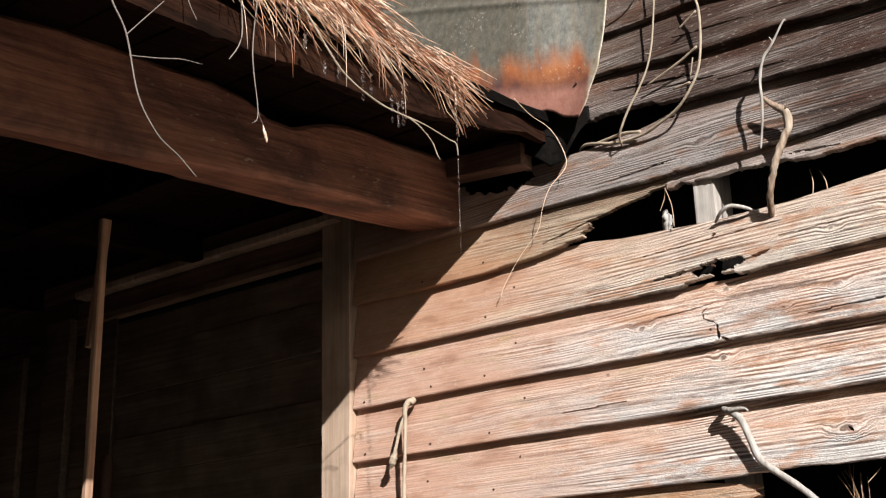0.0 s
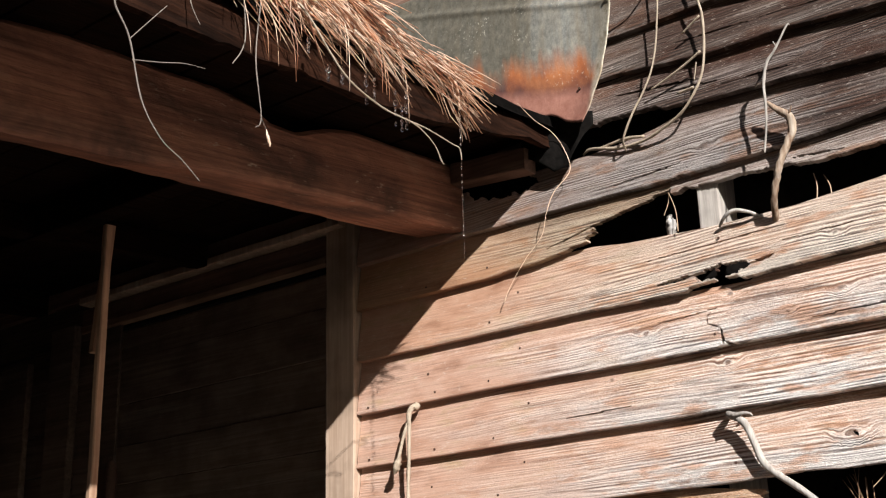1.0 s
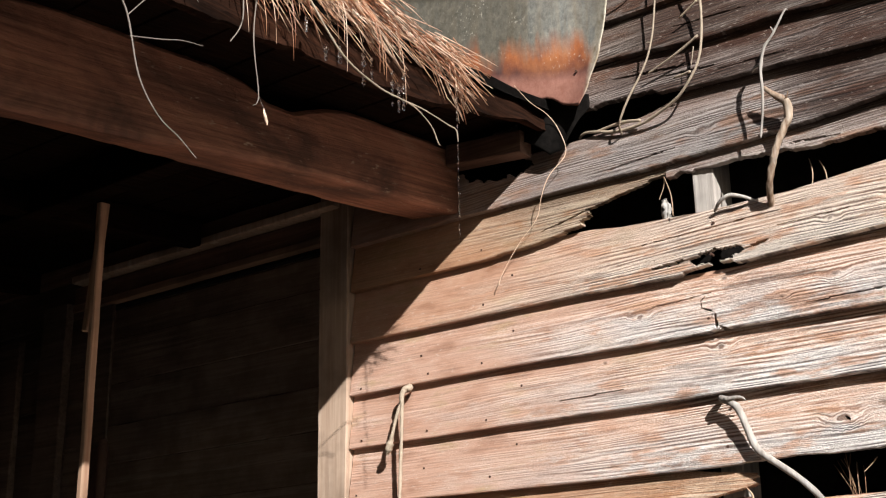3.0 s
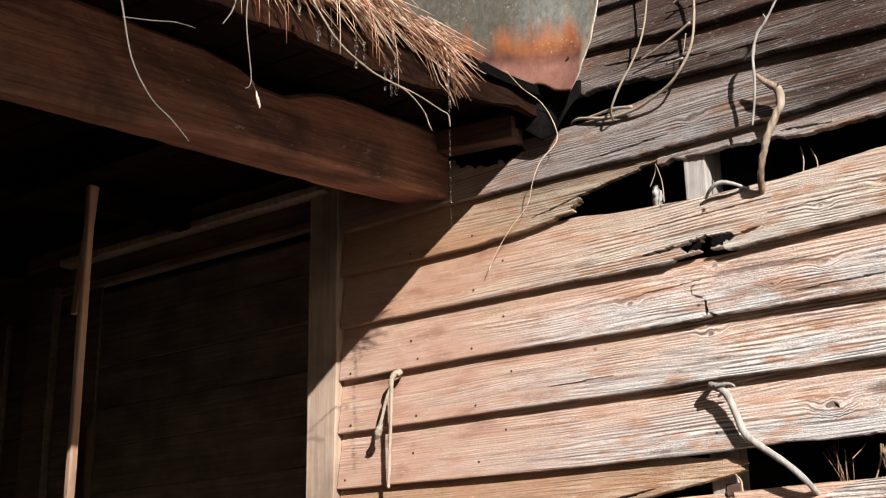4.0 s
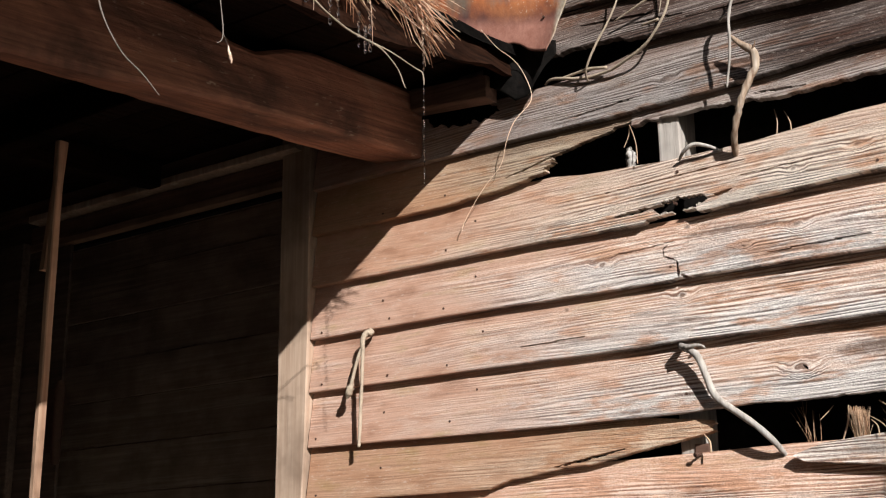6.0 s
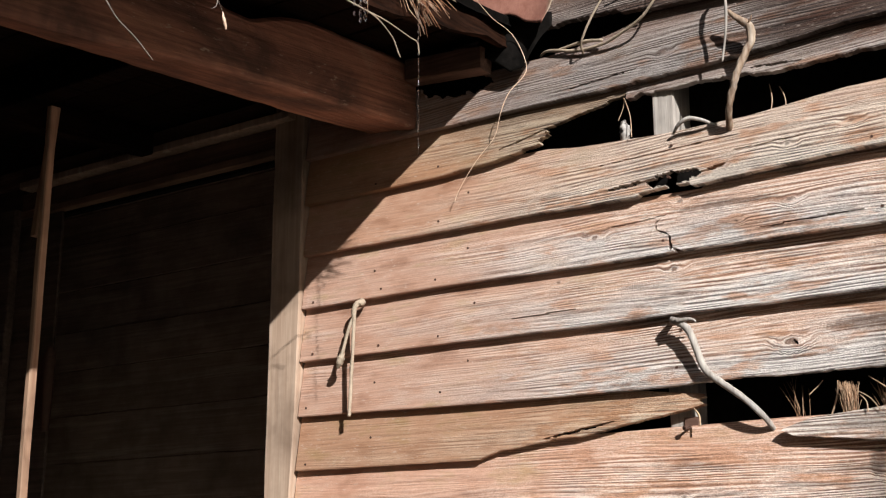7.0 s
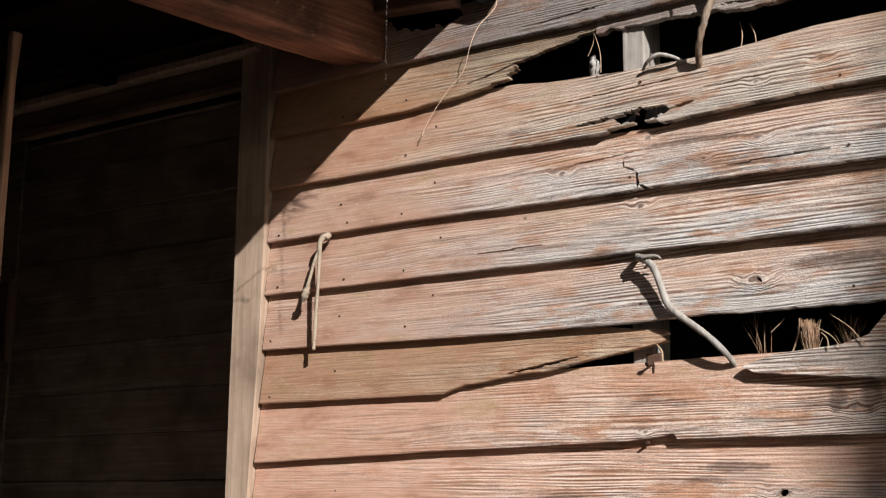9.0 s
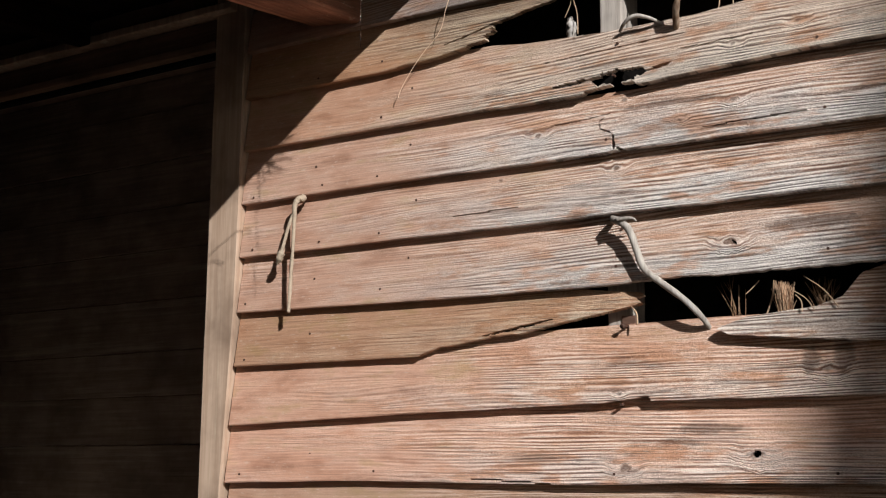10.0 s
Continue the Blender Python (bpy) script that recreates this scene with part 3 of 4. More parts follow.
    ob = mesh_object("clapboard", front + back, faces, mat or SIDING, wall_front)
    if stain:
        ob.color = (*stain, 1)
    uv = ob.data.uv_layers.new(name="UVMap")
    up = [min(1.0, max(0.0, (p[2] - nominal) / gap)) for p in front] * 2
    flat = []
    for lp in ob.data.loops:
        flat += [front[lp.vertex_index % n][0], up[lp.vertex_index]]
    uv.data.foreach_set("uv", flat)
    return ob


def level(z, x0=-4, x1=4, dz=0.0):
    return [(x0, z), (x1, z + dz)]


X1 = 3.12
# high boards, over the porch
for i in range(8):
    z = 3.30 + 0.144 * i
    clapboard(z, level(z), level(z + 0.165), -3.2, X1, 40 + i, fine=False)
clapboard(3.155, [(0, 3.15), (0.98, 3.154), (1.25, 3.157), (1.65, 3.10), (4, 3.09)], level(3.32), 0.0, X1, 1, torn=((0.9, 1.9, 0.003),))
clapboard(3.03, [(0, 3.06), (0.96, 3.052), (1.21, 3.021), (1.42, 3.017), (1.64, 2.994), (4, 2.98)], [(0, 3.17), (1.2, 3.172), (1.7, 3.13), (4, 3.12)], 0.3, X1, 2,
          torn=((0.9, 1.9, 0.004),), holes=((1.22, 3.075, 0.10, 0.0025, -0.05), (1.5, 3.06, 0.14, 0.002, -0.06)))
clapboard(2.90, [(0, 2.93), (0.92, 2.936), (1.0, 2.938), (1.14, 2.912), (1.41, 2.897), (1.62, 2.881), (4, 2.87)], [(0, 3.07), (1.2, 3.045), (1.7, 3.01), (4, 3.0)], 0.60, X1, 3,
          torn=((0.6, 1.15, 0.012), (1.15, 1.9, 0.003)), holes=((1.06, 2.985, 0.11, 0.004, -0.12), (1.16, 2.955, 0.07, 0.003, -0.1), (1.33, 2.93, 0.09, 0.002, -0.05)))
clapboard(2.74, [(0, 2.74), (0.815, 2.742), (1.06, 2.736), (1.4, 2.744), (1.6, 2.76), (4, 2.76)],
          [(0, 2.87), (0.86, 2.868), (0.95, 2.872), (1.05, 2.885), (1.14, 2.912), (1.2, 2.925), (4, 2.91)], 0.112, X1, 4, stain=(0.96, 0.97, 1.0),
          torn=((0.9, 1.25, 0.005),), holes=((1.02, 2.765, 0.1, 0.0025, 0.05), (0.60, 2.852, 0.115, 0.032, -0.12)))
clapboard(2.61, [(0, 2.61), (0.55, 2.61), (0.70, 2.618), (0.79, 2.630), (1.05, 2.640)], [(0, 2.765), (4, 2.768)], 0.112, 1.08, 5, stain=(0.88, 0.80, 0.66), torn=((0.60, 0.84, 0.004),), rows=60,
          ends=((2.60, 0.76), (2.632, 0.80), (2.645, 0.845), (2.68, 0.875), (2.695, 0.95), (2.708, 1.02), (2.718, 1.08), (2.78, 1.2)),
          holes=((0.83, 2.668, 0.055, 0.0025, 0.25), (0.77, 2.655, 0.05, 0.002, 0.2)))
clapboard(2.61, [(1.0, 2.704), (1.25, 2.709), (1.43, 2.688), (1.6, 2.69), (4, 2.69)], level(2.772), 1.0805, X1, 25, torn=((1.0, 1.9, 0.008),), rows=24,
          holes=((1.44, 2.705, 0.06, 0.003, -0.1),))
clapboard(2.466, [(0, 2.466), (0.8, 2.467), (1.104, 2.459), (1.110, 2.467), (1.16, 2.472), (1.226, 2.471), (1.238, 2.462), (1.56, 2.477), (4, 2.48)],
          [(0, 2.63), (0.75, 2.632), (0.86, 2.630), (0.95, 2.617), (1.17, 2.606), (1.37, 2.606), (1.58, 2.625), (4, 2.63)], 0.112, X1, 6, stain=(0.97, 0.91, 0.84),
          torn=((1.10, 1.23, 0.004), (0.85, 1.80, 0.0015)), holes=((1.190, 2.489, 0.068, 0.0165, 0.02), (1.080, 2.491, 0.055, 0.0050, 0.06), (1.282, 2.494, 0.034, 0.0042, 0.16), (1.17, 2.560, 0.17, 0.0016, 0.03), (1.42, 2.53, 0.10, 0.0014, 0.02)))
clapboard(2.32, [(0, 2.32), (0.55, 2.325), (1.16, 2.318), (1.17, 2.322), (1.6, 2.314), (4, 2.31)], [(0, 2.485), (1.06, 2.485), (1.10, 2.464), (1.25, 2.460), (1.28, 2.485), (4, 2.485)], 0.11, X1, 7,
          holes=((1.194, 2.322, 0.010, 0.0045, -0.5), (1.178, 2.334, 0.0050, 0.010, 0.0), (1.176, 2.350, 0.0040, 0.010, 0.0), (1.160, 2.368, 0.016, 0.0026, -0.5), (1.142, 2.384, 0.0030, 0.008, 0.0), (1.146, 2.398, 0.009, 0.0024, 0.6),
                 (1.09, 2.405, 0.08, 0.0018, 0.06), (1.5, 2.345, 0.13, 0.002, 0.02)), torn=((1.0, 1.9, 0.002),))
clapboard(2.178, [(0, 2.178), (0.7, 2.18), (1.6, 2.18), (4, 2.18)], level(2.34), 0.108, X1, 8, torn=((1.0, 1.9, 0.0015),),
          holes=((0.85, 2.22, 0.09, 0.0016, 0.02),))
clapboard(2.033, [(0, 2.035), (0.7, 2.025), (1.15, 2.024), (1.35, 2.03), (1.4, 2.026), (4, 2.03)], level(2.198), 0.107, X1, 9, torn=((1.2, 1.86, 0.006),),
          holes=((1.440, 2.092, 0.006, 0.0045, -0.7),))
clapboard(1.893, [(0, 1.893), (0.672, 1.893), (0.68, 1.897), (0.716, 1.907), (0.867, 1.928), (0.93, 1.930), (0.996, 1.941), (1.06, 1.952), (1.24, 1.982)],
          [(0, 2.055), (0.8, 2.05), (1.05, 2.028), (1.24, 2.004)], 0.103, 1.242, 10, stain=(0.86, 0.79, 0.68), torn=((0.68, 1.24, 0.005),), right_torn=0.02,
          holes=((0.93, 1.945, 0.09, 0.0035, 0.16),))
clapboard(1.893, [(1.40, 1.915), (1.425, 1.902), (1.55, 1.888), (1.69, 1.876), (4, 1.88)], [(1.40, 1.918), (1.46, 1.938), (1.6, 1.95), (1.65, 1.965), (1.69, 2.012), (1.75, 2.03), (4, 2.05)],
          1.40, X1, 11, torn=((1.44, 1.9, 0.004),))
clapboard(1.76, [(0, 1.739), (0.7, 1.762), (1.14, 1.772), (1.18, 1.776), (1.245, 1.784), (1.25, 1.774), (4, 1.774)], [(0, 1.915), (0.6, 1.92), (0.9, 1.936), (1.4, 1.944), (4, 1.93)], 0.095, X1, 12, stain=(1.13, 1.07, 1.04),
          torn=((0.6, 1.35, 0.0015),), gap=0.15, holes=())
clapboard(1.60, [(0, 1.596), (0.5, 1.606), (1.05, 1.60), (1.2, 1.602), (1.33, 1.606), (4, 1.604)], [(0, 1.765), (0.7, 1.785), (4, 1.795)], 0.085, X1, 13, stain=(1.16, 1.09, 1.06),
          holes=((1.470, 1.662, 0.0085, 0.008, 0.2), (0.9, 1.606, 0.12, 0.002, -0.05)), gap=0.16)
clapboard(1.455, level(1.455), level(1.62), 0.085, X1, 14)
for i in range(8):
    z = 1.31 - 0.144 * i
    clapboard(z, level(z), level(z + 0.165), 0.085, X1, 15 + i, fine=False)
# boards on the far side of the door, porch shade put into their dark colour
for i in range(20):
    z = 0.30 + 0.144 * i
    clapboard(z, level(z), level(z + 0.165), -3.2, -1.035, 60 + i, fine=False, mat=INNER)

# nails, their heads rusted
nail_v, nail_f = [], []
for k in range(7):
    a = 2 * math.pi * k / 7
    nail_v.append((0.0032 * math.cos(a), -0.001, 0.0032 * math.sin(a)))
for k in range(7):
    a = 2 * math.pi * k / 7
    nail_v.append((0.0032 * math.cos(a), 0.012, 0.0032 * math.sin(a)))
nail_f = [tuple(range(6, -1, -1))] + [(k, (k + 1) % 7, 7 + (k + 1) % 7, 7 + k) for k in range(7)]
nail_mesh = bpy.data.meshes.new("nail")
nail_mesh.from_pydata(nail_v, [], nail_f)
nail_mesh.materials.append(IRON)
rng = random.Random(4)
for z0 in (2.61, 2.466, 2.32, 2.178, 2.033, 1.893, 1.745, 1.60):
    for x, dz in ((0.138, 0.02), (0.352, 0.075), (0.365, 0.022), (0.546, 0.024), (0.643, 0.095), (1.172, 0.026), (1.185, 0.11), (1.64, 0.03)):
        if rng.random() < 0.25 or (z0 in (2.61, 1.893) and x > 0.6):
            continue
        nail = new("nail", nail_mesh)
        zz = z0 + dz + rng.uniform(-0.006, 0.006)
        nail.location = (x + rng.uniform(-0.012, 0.012), 0.022 * (zz - z0) / 0.144 - 0.009 * min(1.0, max(0.0, (x - 0.9) / 0.7)), zz)
        nail.parent = wall_front


# ---- door opening ----
door_1 = empty("door_1", (0, 0, FLOOR), "doorless opening with weathered plank casings", "doorway", kind="structure")


def casing_right():
    """The right-hand casing: its outer edge is cut to a taper low down."""
    v, f = [], []
    n = 70
    for i in range(n + 1):
        z = FLOOR + (2.93 - FLOOR) * i / n
        r = float(np.interp(z, (FLOOR, 1.58, 1.75, 1.9, 2.05, 2.3), (0.06, 0.074, 0.084, 0.093, 0.101, 0.106)))
        wob = 0.0015 * noise.noise(Vector((z * 8, 0, 0)))
        for x, y in ((wob, 0.124), (wob, -0.003), (wob + 0.003, -0.006), (r - 0.003, -0.006), (r, -0.003), (r, 0.03), (0.112, 0.03), (0.112, 0.124)):
            v.append((x, y + 0.0006 * noise.noise(Vector((x * 60, z * 3, 1))), z))
    for i in range(n):
        for k in range(8):
            a, b = i * 8 + k, i * 8 + (k + 1) % 8
            f.append((a, b, b + 8, a + 8))
    f += [tuple(range(7, -1, -1)), tuple(n * 8 + k for k in range(8))]
    return under(door_1, mesh_object("casing", v, f, CASING))


casing_right()
# left casing: same wood as the right, its shade put into a darker colour
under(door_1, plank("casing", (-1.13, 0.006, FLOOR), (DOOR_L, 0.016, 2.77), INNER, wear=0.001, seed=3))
boarding = empty("partition", (-1.4, 1.15, FLOOR), "board partition of wide brown planks in the dark room", "partition")
z = FLOOR + 0.003
k = 0
while z < 3.2:
    top = min(z + 0.195 + 0.02 * math.sin(k * 1.9), 3.247)
    under(boarding, plank("board", (-3.19, 1.15 + 0.004 * math.sin(k * 2.7), z), (0.6, 1.18, top - 0.0012), ROOM, wear=0.0015, seed=50 + k))
    z = top
    k += 1
under(door_1, plank("head_casing", (-1.13, -0.006, 2.772), (-0.001, 0.024, 2.797), LINTEL, wear=0.001, seed=4))
# darker frieze, lighter cap: the light the cap catches is put into colour
under(door_1, plank("frieze", (-1.13, 0.006, 2.799), (-0.001, 0.03, 2.862), DARKWOOD_X, wear=0.001, seed=5))
under(door_1, plank("drip_cap", (-1.10, -0.034, 2.864), (0.075, 0.03, 2.888), CASING, wear=0.002, seed=6))
under(door_1, plank("sill", (-1.02, -0.05, FLOOR - 0.03), (0.06, 0.125, FLOOR + 0.012), CASING, wear=0.002, seed=7))
tagged(plank("frieze_board", (-3.2, -0.006, 2.8885), (-0.001, 0.018, 3.13), DARKWOOD_X, wear=0.001, seed=8), "dark red-brown board along the wall under the porch roof", "trim", kind="structure")

latch = empty("door_latch", (-0.93, 0.0, 2.15), "dark wooden turn-button on an iron plate beside the doorway", "latch")
under(latch, plank("plate", (-0.99, -0.001, 2.10), (-0.93, 0.0055, 2.30), IRON))
under(latch, stalk("button", [(-0.905, -0.012, 2.06, 0.012), (-0.905, -0.013, 2.09, 0.016), (-0.904, -0.014, 2.20, 0.018), (-0.902, -0.014, 2.29, 0.018), (-0.902, -0.012, 2.32, 0.010)], IRON))

# window planks and casings darkened too, with the porch shade in their colour
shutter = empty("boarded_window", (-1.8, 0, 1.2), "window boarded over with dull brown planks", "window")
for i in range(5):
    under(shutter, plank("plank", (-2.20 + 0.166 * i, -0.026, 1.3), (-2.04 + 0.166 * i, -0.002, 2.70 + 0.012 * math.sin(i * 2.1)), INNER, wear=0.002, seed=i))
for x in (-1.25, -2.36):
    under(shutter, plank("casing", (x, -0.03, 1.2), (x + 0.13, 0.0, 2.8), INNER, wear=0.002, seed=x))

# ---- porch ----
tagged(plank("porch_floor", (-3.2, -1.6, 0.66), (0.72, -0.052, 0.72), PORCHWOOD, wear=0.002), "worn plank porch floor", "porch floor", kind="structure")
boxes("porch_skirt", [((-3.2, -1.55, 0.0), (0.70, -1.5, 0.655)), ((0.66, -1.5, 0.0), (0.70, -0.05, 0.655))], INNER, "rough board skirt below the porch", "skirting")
# unseen walls, added to block light from the porch's front and west
boxes("wall_porch", [((-3.3, -1.66, 0.0), (0.30, -1.6, 2.78)), ((-3.3, -1.6, 0.0), (-3.2, 0.02, 2.95))], INNER, "unseen board walls added to keep light out of the porch")
roof = empty("porch_roof", (0.0, -0.8, 2.9), "sagging old porch roof with a rotted edge", "porch roof")


def porch_beam():
    """Heavy beam that dips away from the wall: its foot is rolled, its top rotted to a hollow."""
    v, f = [], []
    n = 90
    for i in range(n + 1):
        h = 0.001 + 1.749 * i / n
        inner = float(np.interp(h, (0, 0.34, 0.88, 1.15, 1.27, 1.75), (2.771, 2.731, 2.677, 2.651, 2.635, 2.575)))
        outer = float(np.interp(h, (0, 0.27, 0.52, 0.78, 1.02, 1.37, 1.75), (2.753, 2.729, 2.701, 2.667, 2.624, 2.579, 2.530)))
        top = float(np.interp(h, (0, 0.07, 0.28, 0.43, 0.52, 0.62, 0.70, 0.77, 0.87, 1.0, 1.25, 1.39, 1.75), (2.933, 2.929, 2.909, 2.895, 2.872, 2.828, 2.824, 2.848, 2.850, 2.838, 2.818, 2.793, 2.745)))
        top += rag(h, 0.004, 31, 20)
        outer += 0.004 * noise.noise(Vector((h * 9, 3, 0))) + 0.002 * noise.noise(Vector((h * 40, 4, 0)))
        inner += 0.003 * noise.noise(Vector((h * 11, 5, 0)))
        ring = [(0.335, inner), (0.411, (inner + outer) / 2), (0.476, outer), (0.484, outer + 0.004), (0.487, outer + 0.012)]
        ring += [(0.487, outer + 0.012 + (top - outer - 0.024) * k / 7) for k in range(1, 8)]
        ring += [(0.478, top), (0.411, top + 0.004), (0.335, top + 0.006)]
        for k, (x, z) in enumerate(ring):
            dent = 0.0035 * noise.noise(Vector((h * 7, z * 22, 1))) + 0.0018 * noise.noise(Vector((h * 30, z * 60, 2)))
            v.append((x + (dent if 2 < k < 13 else 0), -h, z + (0.3 * dent if k < 3 else 0)))
    m = 15
    for i in range(n):
        for k in range(m):
            a, b = i * m + k, i * m + (k + 1) % m
            f.append((a, a + m, b + m, b))
    f += [tuple(range(m)), tuple(n * m + k for k in range(m - 1, -1, -1))]
    return under(roof, mesh_object("beam", v, f, DARKWOOD_Y, label="heavy reddish-brown porch beam"))


porch_beam()


def drop(v):
    return Vector((v.x, v.y, v.z + 0.105 * v.y))


# framing under the roof, its shade put into the near-black wood colour
under(roof, plank("plate", (-3.2, -1.45, 2.94), (0.46, -1.31, 3.06), ROT_SHADED, wear=0.003, seed=5, bend=drop))
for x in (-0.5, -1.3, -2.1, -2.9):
    under(roof, plank("rafter", (x, -1.75, 2.86), (x + 0.05, -0.05, 2.944), ROT_SHADED, wear=0.002, seed=x, bend=drop))
under(roof, plank("purlin", (-3.2, -0.66, 2.855), (0.334, -0.59, 2.944), ROT_SHADED, wear=0.002, seed=9, bend=drop))
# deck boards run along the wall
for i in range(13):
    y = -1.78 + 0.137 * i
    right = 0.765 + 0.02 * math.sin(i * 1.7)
    under(roof, plank("deck_board", (-3.25, y, 2.946), (right, min(y + 0.134, -0.004), 2.966), ROT_SHADED, wear=0.003, seed=20 + i, step=0.05, bend=drop))


def rake_board():
    """Rotted board along the end of the roof: deep and broken at its foot. Its near-black outer length is added to cast
    the roof's shadow on the wall.
    """
    v, f = [], []
    n = 150
    for i in range(n + 1):
        h = 0.02 + 1.76 * i / n
        top = 2.962 - 0.105 * h
        foot = float(np.interp(h, (0.0, 0.136, 0.4, 0.57, 0.8, 1.3, 1.8), (2.90, 2.888, 2.822, 2.79, 2.765, 2.725, 2.68)))
        foot += rag(h, 0.009, 2, 22)
        for k in range(7):
            z = foot + (top - foot) * k / 6
            y = -h
            v.append((0.772 + 0.012 * noise.noise(Vector((h * 9, z * 40, 0))) + 0.02 * (1 - k / 6), y, z))
        for k in range(7):
            z = foot + (top - foot) * k / 6
            v.append((0.752 + 0.02 * (1 - k / 6), -h, z))
    w = 14
    for i in range(n):
        for k in range(6):
            a = i * w + k
            f.append((a, a + 1, a + w + 1, a + w))
            f.append((a + 7, a + w + 7, a + w + 8, a + 8))
        a = i * w
        f.append((a, a + w, a + w + 7, a + 7))
        f.append((a + 6, a + 13, a + w + 13, a + w + 6))
    f.append((0, 7, 8, 9, 10, 11, 12, 13, 6, 5, 4, 3, 2, 1))
    f.append(tuple(n * w + k for k in (0, 1, 2, 3, 4, 5, 6, 13, 12, 11, 10, 9, 8, 7)))
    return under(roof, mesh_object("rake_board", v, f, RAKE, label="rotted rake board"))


rake_board()


def roofing_sheet():
    """Sheet metal over the deck, with standing ribs and a folded lip at the open end."""
    v, f = [], []
    xs = [-3.28 + 0.05 * i for i in range(82)]
    xs = [x for x in xs if x < 0.74] + [0.76, 0.78, 0.795, 0.80, 0.80]
    n = 30
    for i in range(n + 1):
        h = 0.0 + 1.82 * i / n
        for j, x in enumerate(xs):
            rib = 0.012 if j % 6 == 0 and x < 0.7 else 0.0
            z = 2.972 - 0.105 * h + rib + 0.004 * noise.noise(Vector((x * 5, h * 5, 0)))
            if j == len(xs) - 1:
                z -= 0.022 + 0.006 * noise.noise(Vector((h * 14, 3, 0)))
            v.append((x + (0.008 * noise.noise(Vector((h * 8, 1, 0))) if x > 0.75 else 0), -h, z))
    w = len(xs)
    m = len(v)
    v += [(x, y, z - 0.0015) for x, y, z in v]
    for i in range(n):
        for j in range(w - 1):
            a = i * w + j
            f.append((a, a + w, a + w + 1, a + 1))
            f.append((m + a, m + a + 1, m + a + w + 1, m + a + w))
    return under(roof, mesh_object("roofing_sheet", v, f, FELT_SHADE, label="blackened sheet-metal roofing"))


roofing_sheet()
tagged(plank("ledger", (0.490, -0.055, 2.868), (0.722, -0.004, 2.93), DARKWOOD_X, wear=0.003, seed=12, bend=lambda v: Vector((v.x, v.y, v.z - 0.09 * (v.x - 0.49)))), "short reddish-brown board end on the wall beside the beam", "ledger board")


def ragged_sheet(name, grid_u, grid_v, point, mat, keep=None, thick=0.0015, parent=None, smooth=True):
    """A thin sheet with two sides. point(u, v) gives its place; keep(u, v) whether it is there."""
    v, f = [], []
    for i in range(grid_u + 1):
        for j in range(grid_v + 1):
            v.append(Vector(point(i / grid_u, j / grid_v)))
    w, m = grid_v + 1, len(v)
    v += [p + Vector((0, thick, 0)) for p in v]
    there = lambda i, j: 0 <= i < grid_u and 0 <= j < grid_v and (keep is None or keep((i + 0.5) / grid_u, (j + 0.5) / grid_v))
    for i in range(grid_u):
        for j in range(grid_v):
            if not there(i, j):
                continue
            a, b, c, d = i * w + j, (i + 1) * w + j, (i + 1) * w + j + 1, i * w + j + 1
            f += [(a, b, c, d), (m + a, m + d, m + c, m + b)]
            for ok, p, q in ((there(i, j - 1), a, b), (there(i + 1, j), b, c), (there(i, j + 1), c, d), (there(i - 1, j), d, a)):
                if not ok:
                    f.append((q, p, m + p, m + q))
    return mesh_object(name, v, f, mat, parent, smooth=smooth)


def tin_point(u, v):
    z_low = float(np.interp(u, (0, 0.5, 0.66, 0.72, 0.80, 0.88, 1.0), (2.96, 2.965, 2.972, 2.975, 2.968, 2.94, 2.912)))
    z_low += rag(u, 0.004, 9, 30) * (u > 0.6)
    z = z_low + (3.46 - z_low) * v
    right = float(np.interp(z, (2.9, 2.95, 3.03, 3.12, 3.21, 3.46), (0.90, 0.935, 0.972, 0.995, 1.012, 1.04)))
    right += 0.004 * noise.noise(Vector((z * 25, 0, 0)))
    x = 0.28 + (right - 0.28) * u
    y = -0.058 - 0.02 * math.sin(v * 3) * (1 - u) + 0.006 * noise.noise(Vector((x * 4, z * 4, 0)))
    e = max(0.0, (u - 0.86) / 0.14)
    y += -0.018 * e * e
    fold = abs(z - (3.42 - 0.29 * (x - 0.3)))
    y -= 0.006 * max(0.0, 1 - fold / 0.012)
    return x, y, z


tin = empty("tin_flashing", (0.65, -0.05, 2.96), "galvanised tin sheet with a rust band, against the siding", "tin sheet")
under(tin, ragged_sheet("sheet", 90, 80, tin_point, TIN))
for x, z in ((0.985, 3.205), (0.965, 3.10), (0.975, 3.32), (0.90, 3.01)):
    nail = new("nail", nail_mesh)
    nail.location = (x, -0.0645, z)
    under(tin, nail)


def felt_point(u, v):
    x = 0.70 + 0.21 * u
    top = float(np.interp(u, (0, 1), (3.0, 2.96)))
    low = float(np.interp(u, (0, 0.25, 0.42, 0.6, 0.8, 1.0), (2.89, 2.86, 2.83, 2.84, 2.885, 2.925))) + rag(x, 0.008, 4, 50)
    z = low + (top - low) * v
    return x, -0.030 + 0.014 * noise.noise(Vector((x * 14, z * 14, 2))), z


tagged(ragged_sheet("tar_felt_scrap", 26, 18, felt_point, FELT_SHADE), "torn black tar felt hanging under the tin", "roofing felt")

# ---- batten, twigs, vines and straw ----
prop = empty("batten", (-0.2, -0.61, 0.72), "pale sawn batten standing upright under the porch roof", "batten")
under(prop, plank("upright", (-0.208, -0.620, 0.721), (-0.190, -0.598, 2.772), PROP, wear=0.0015, seed=3))
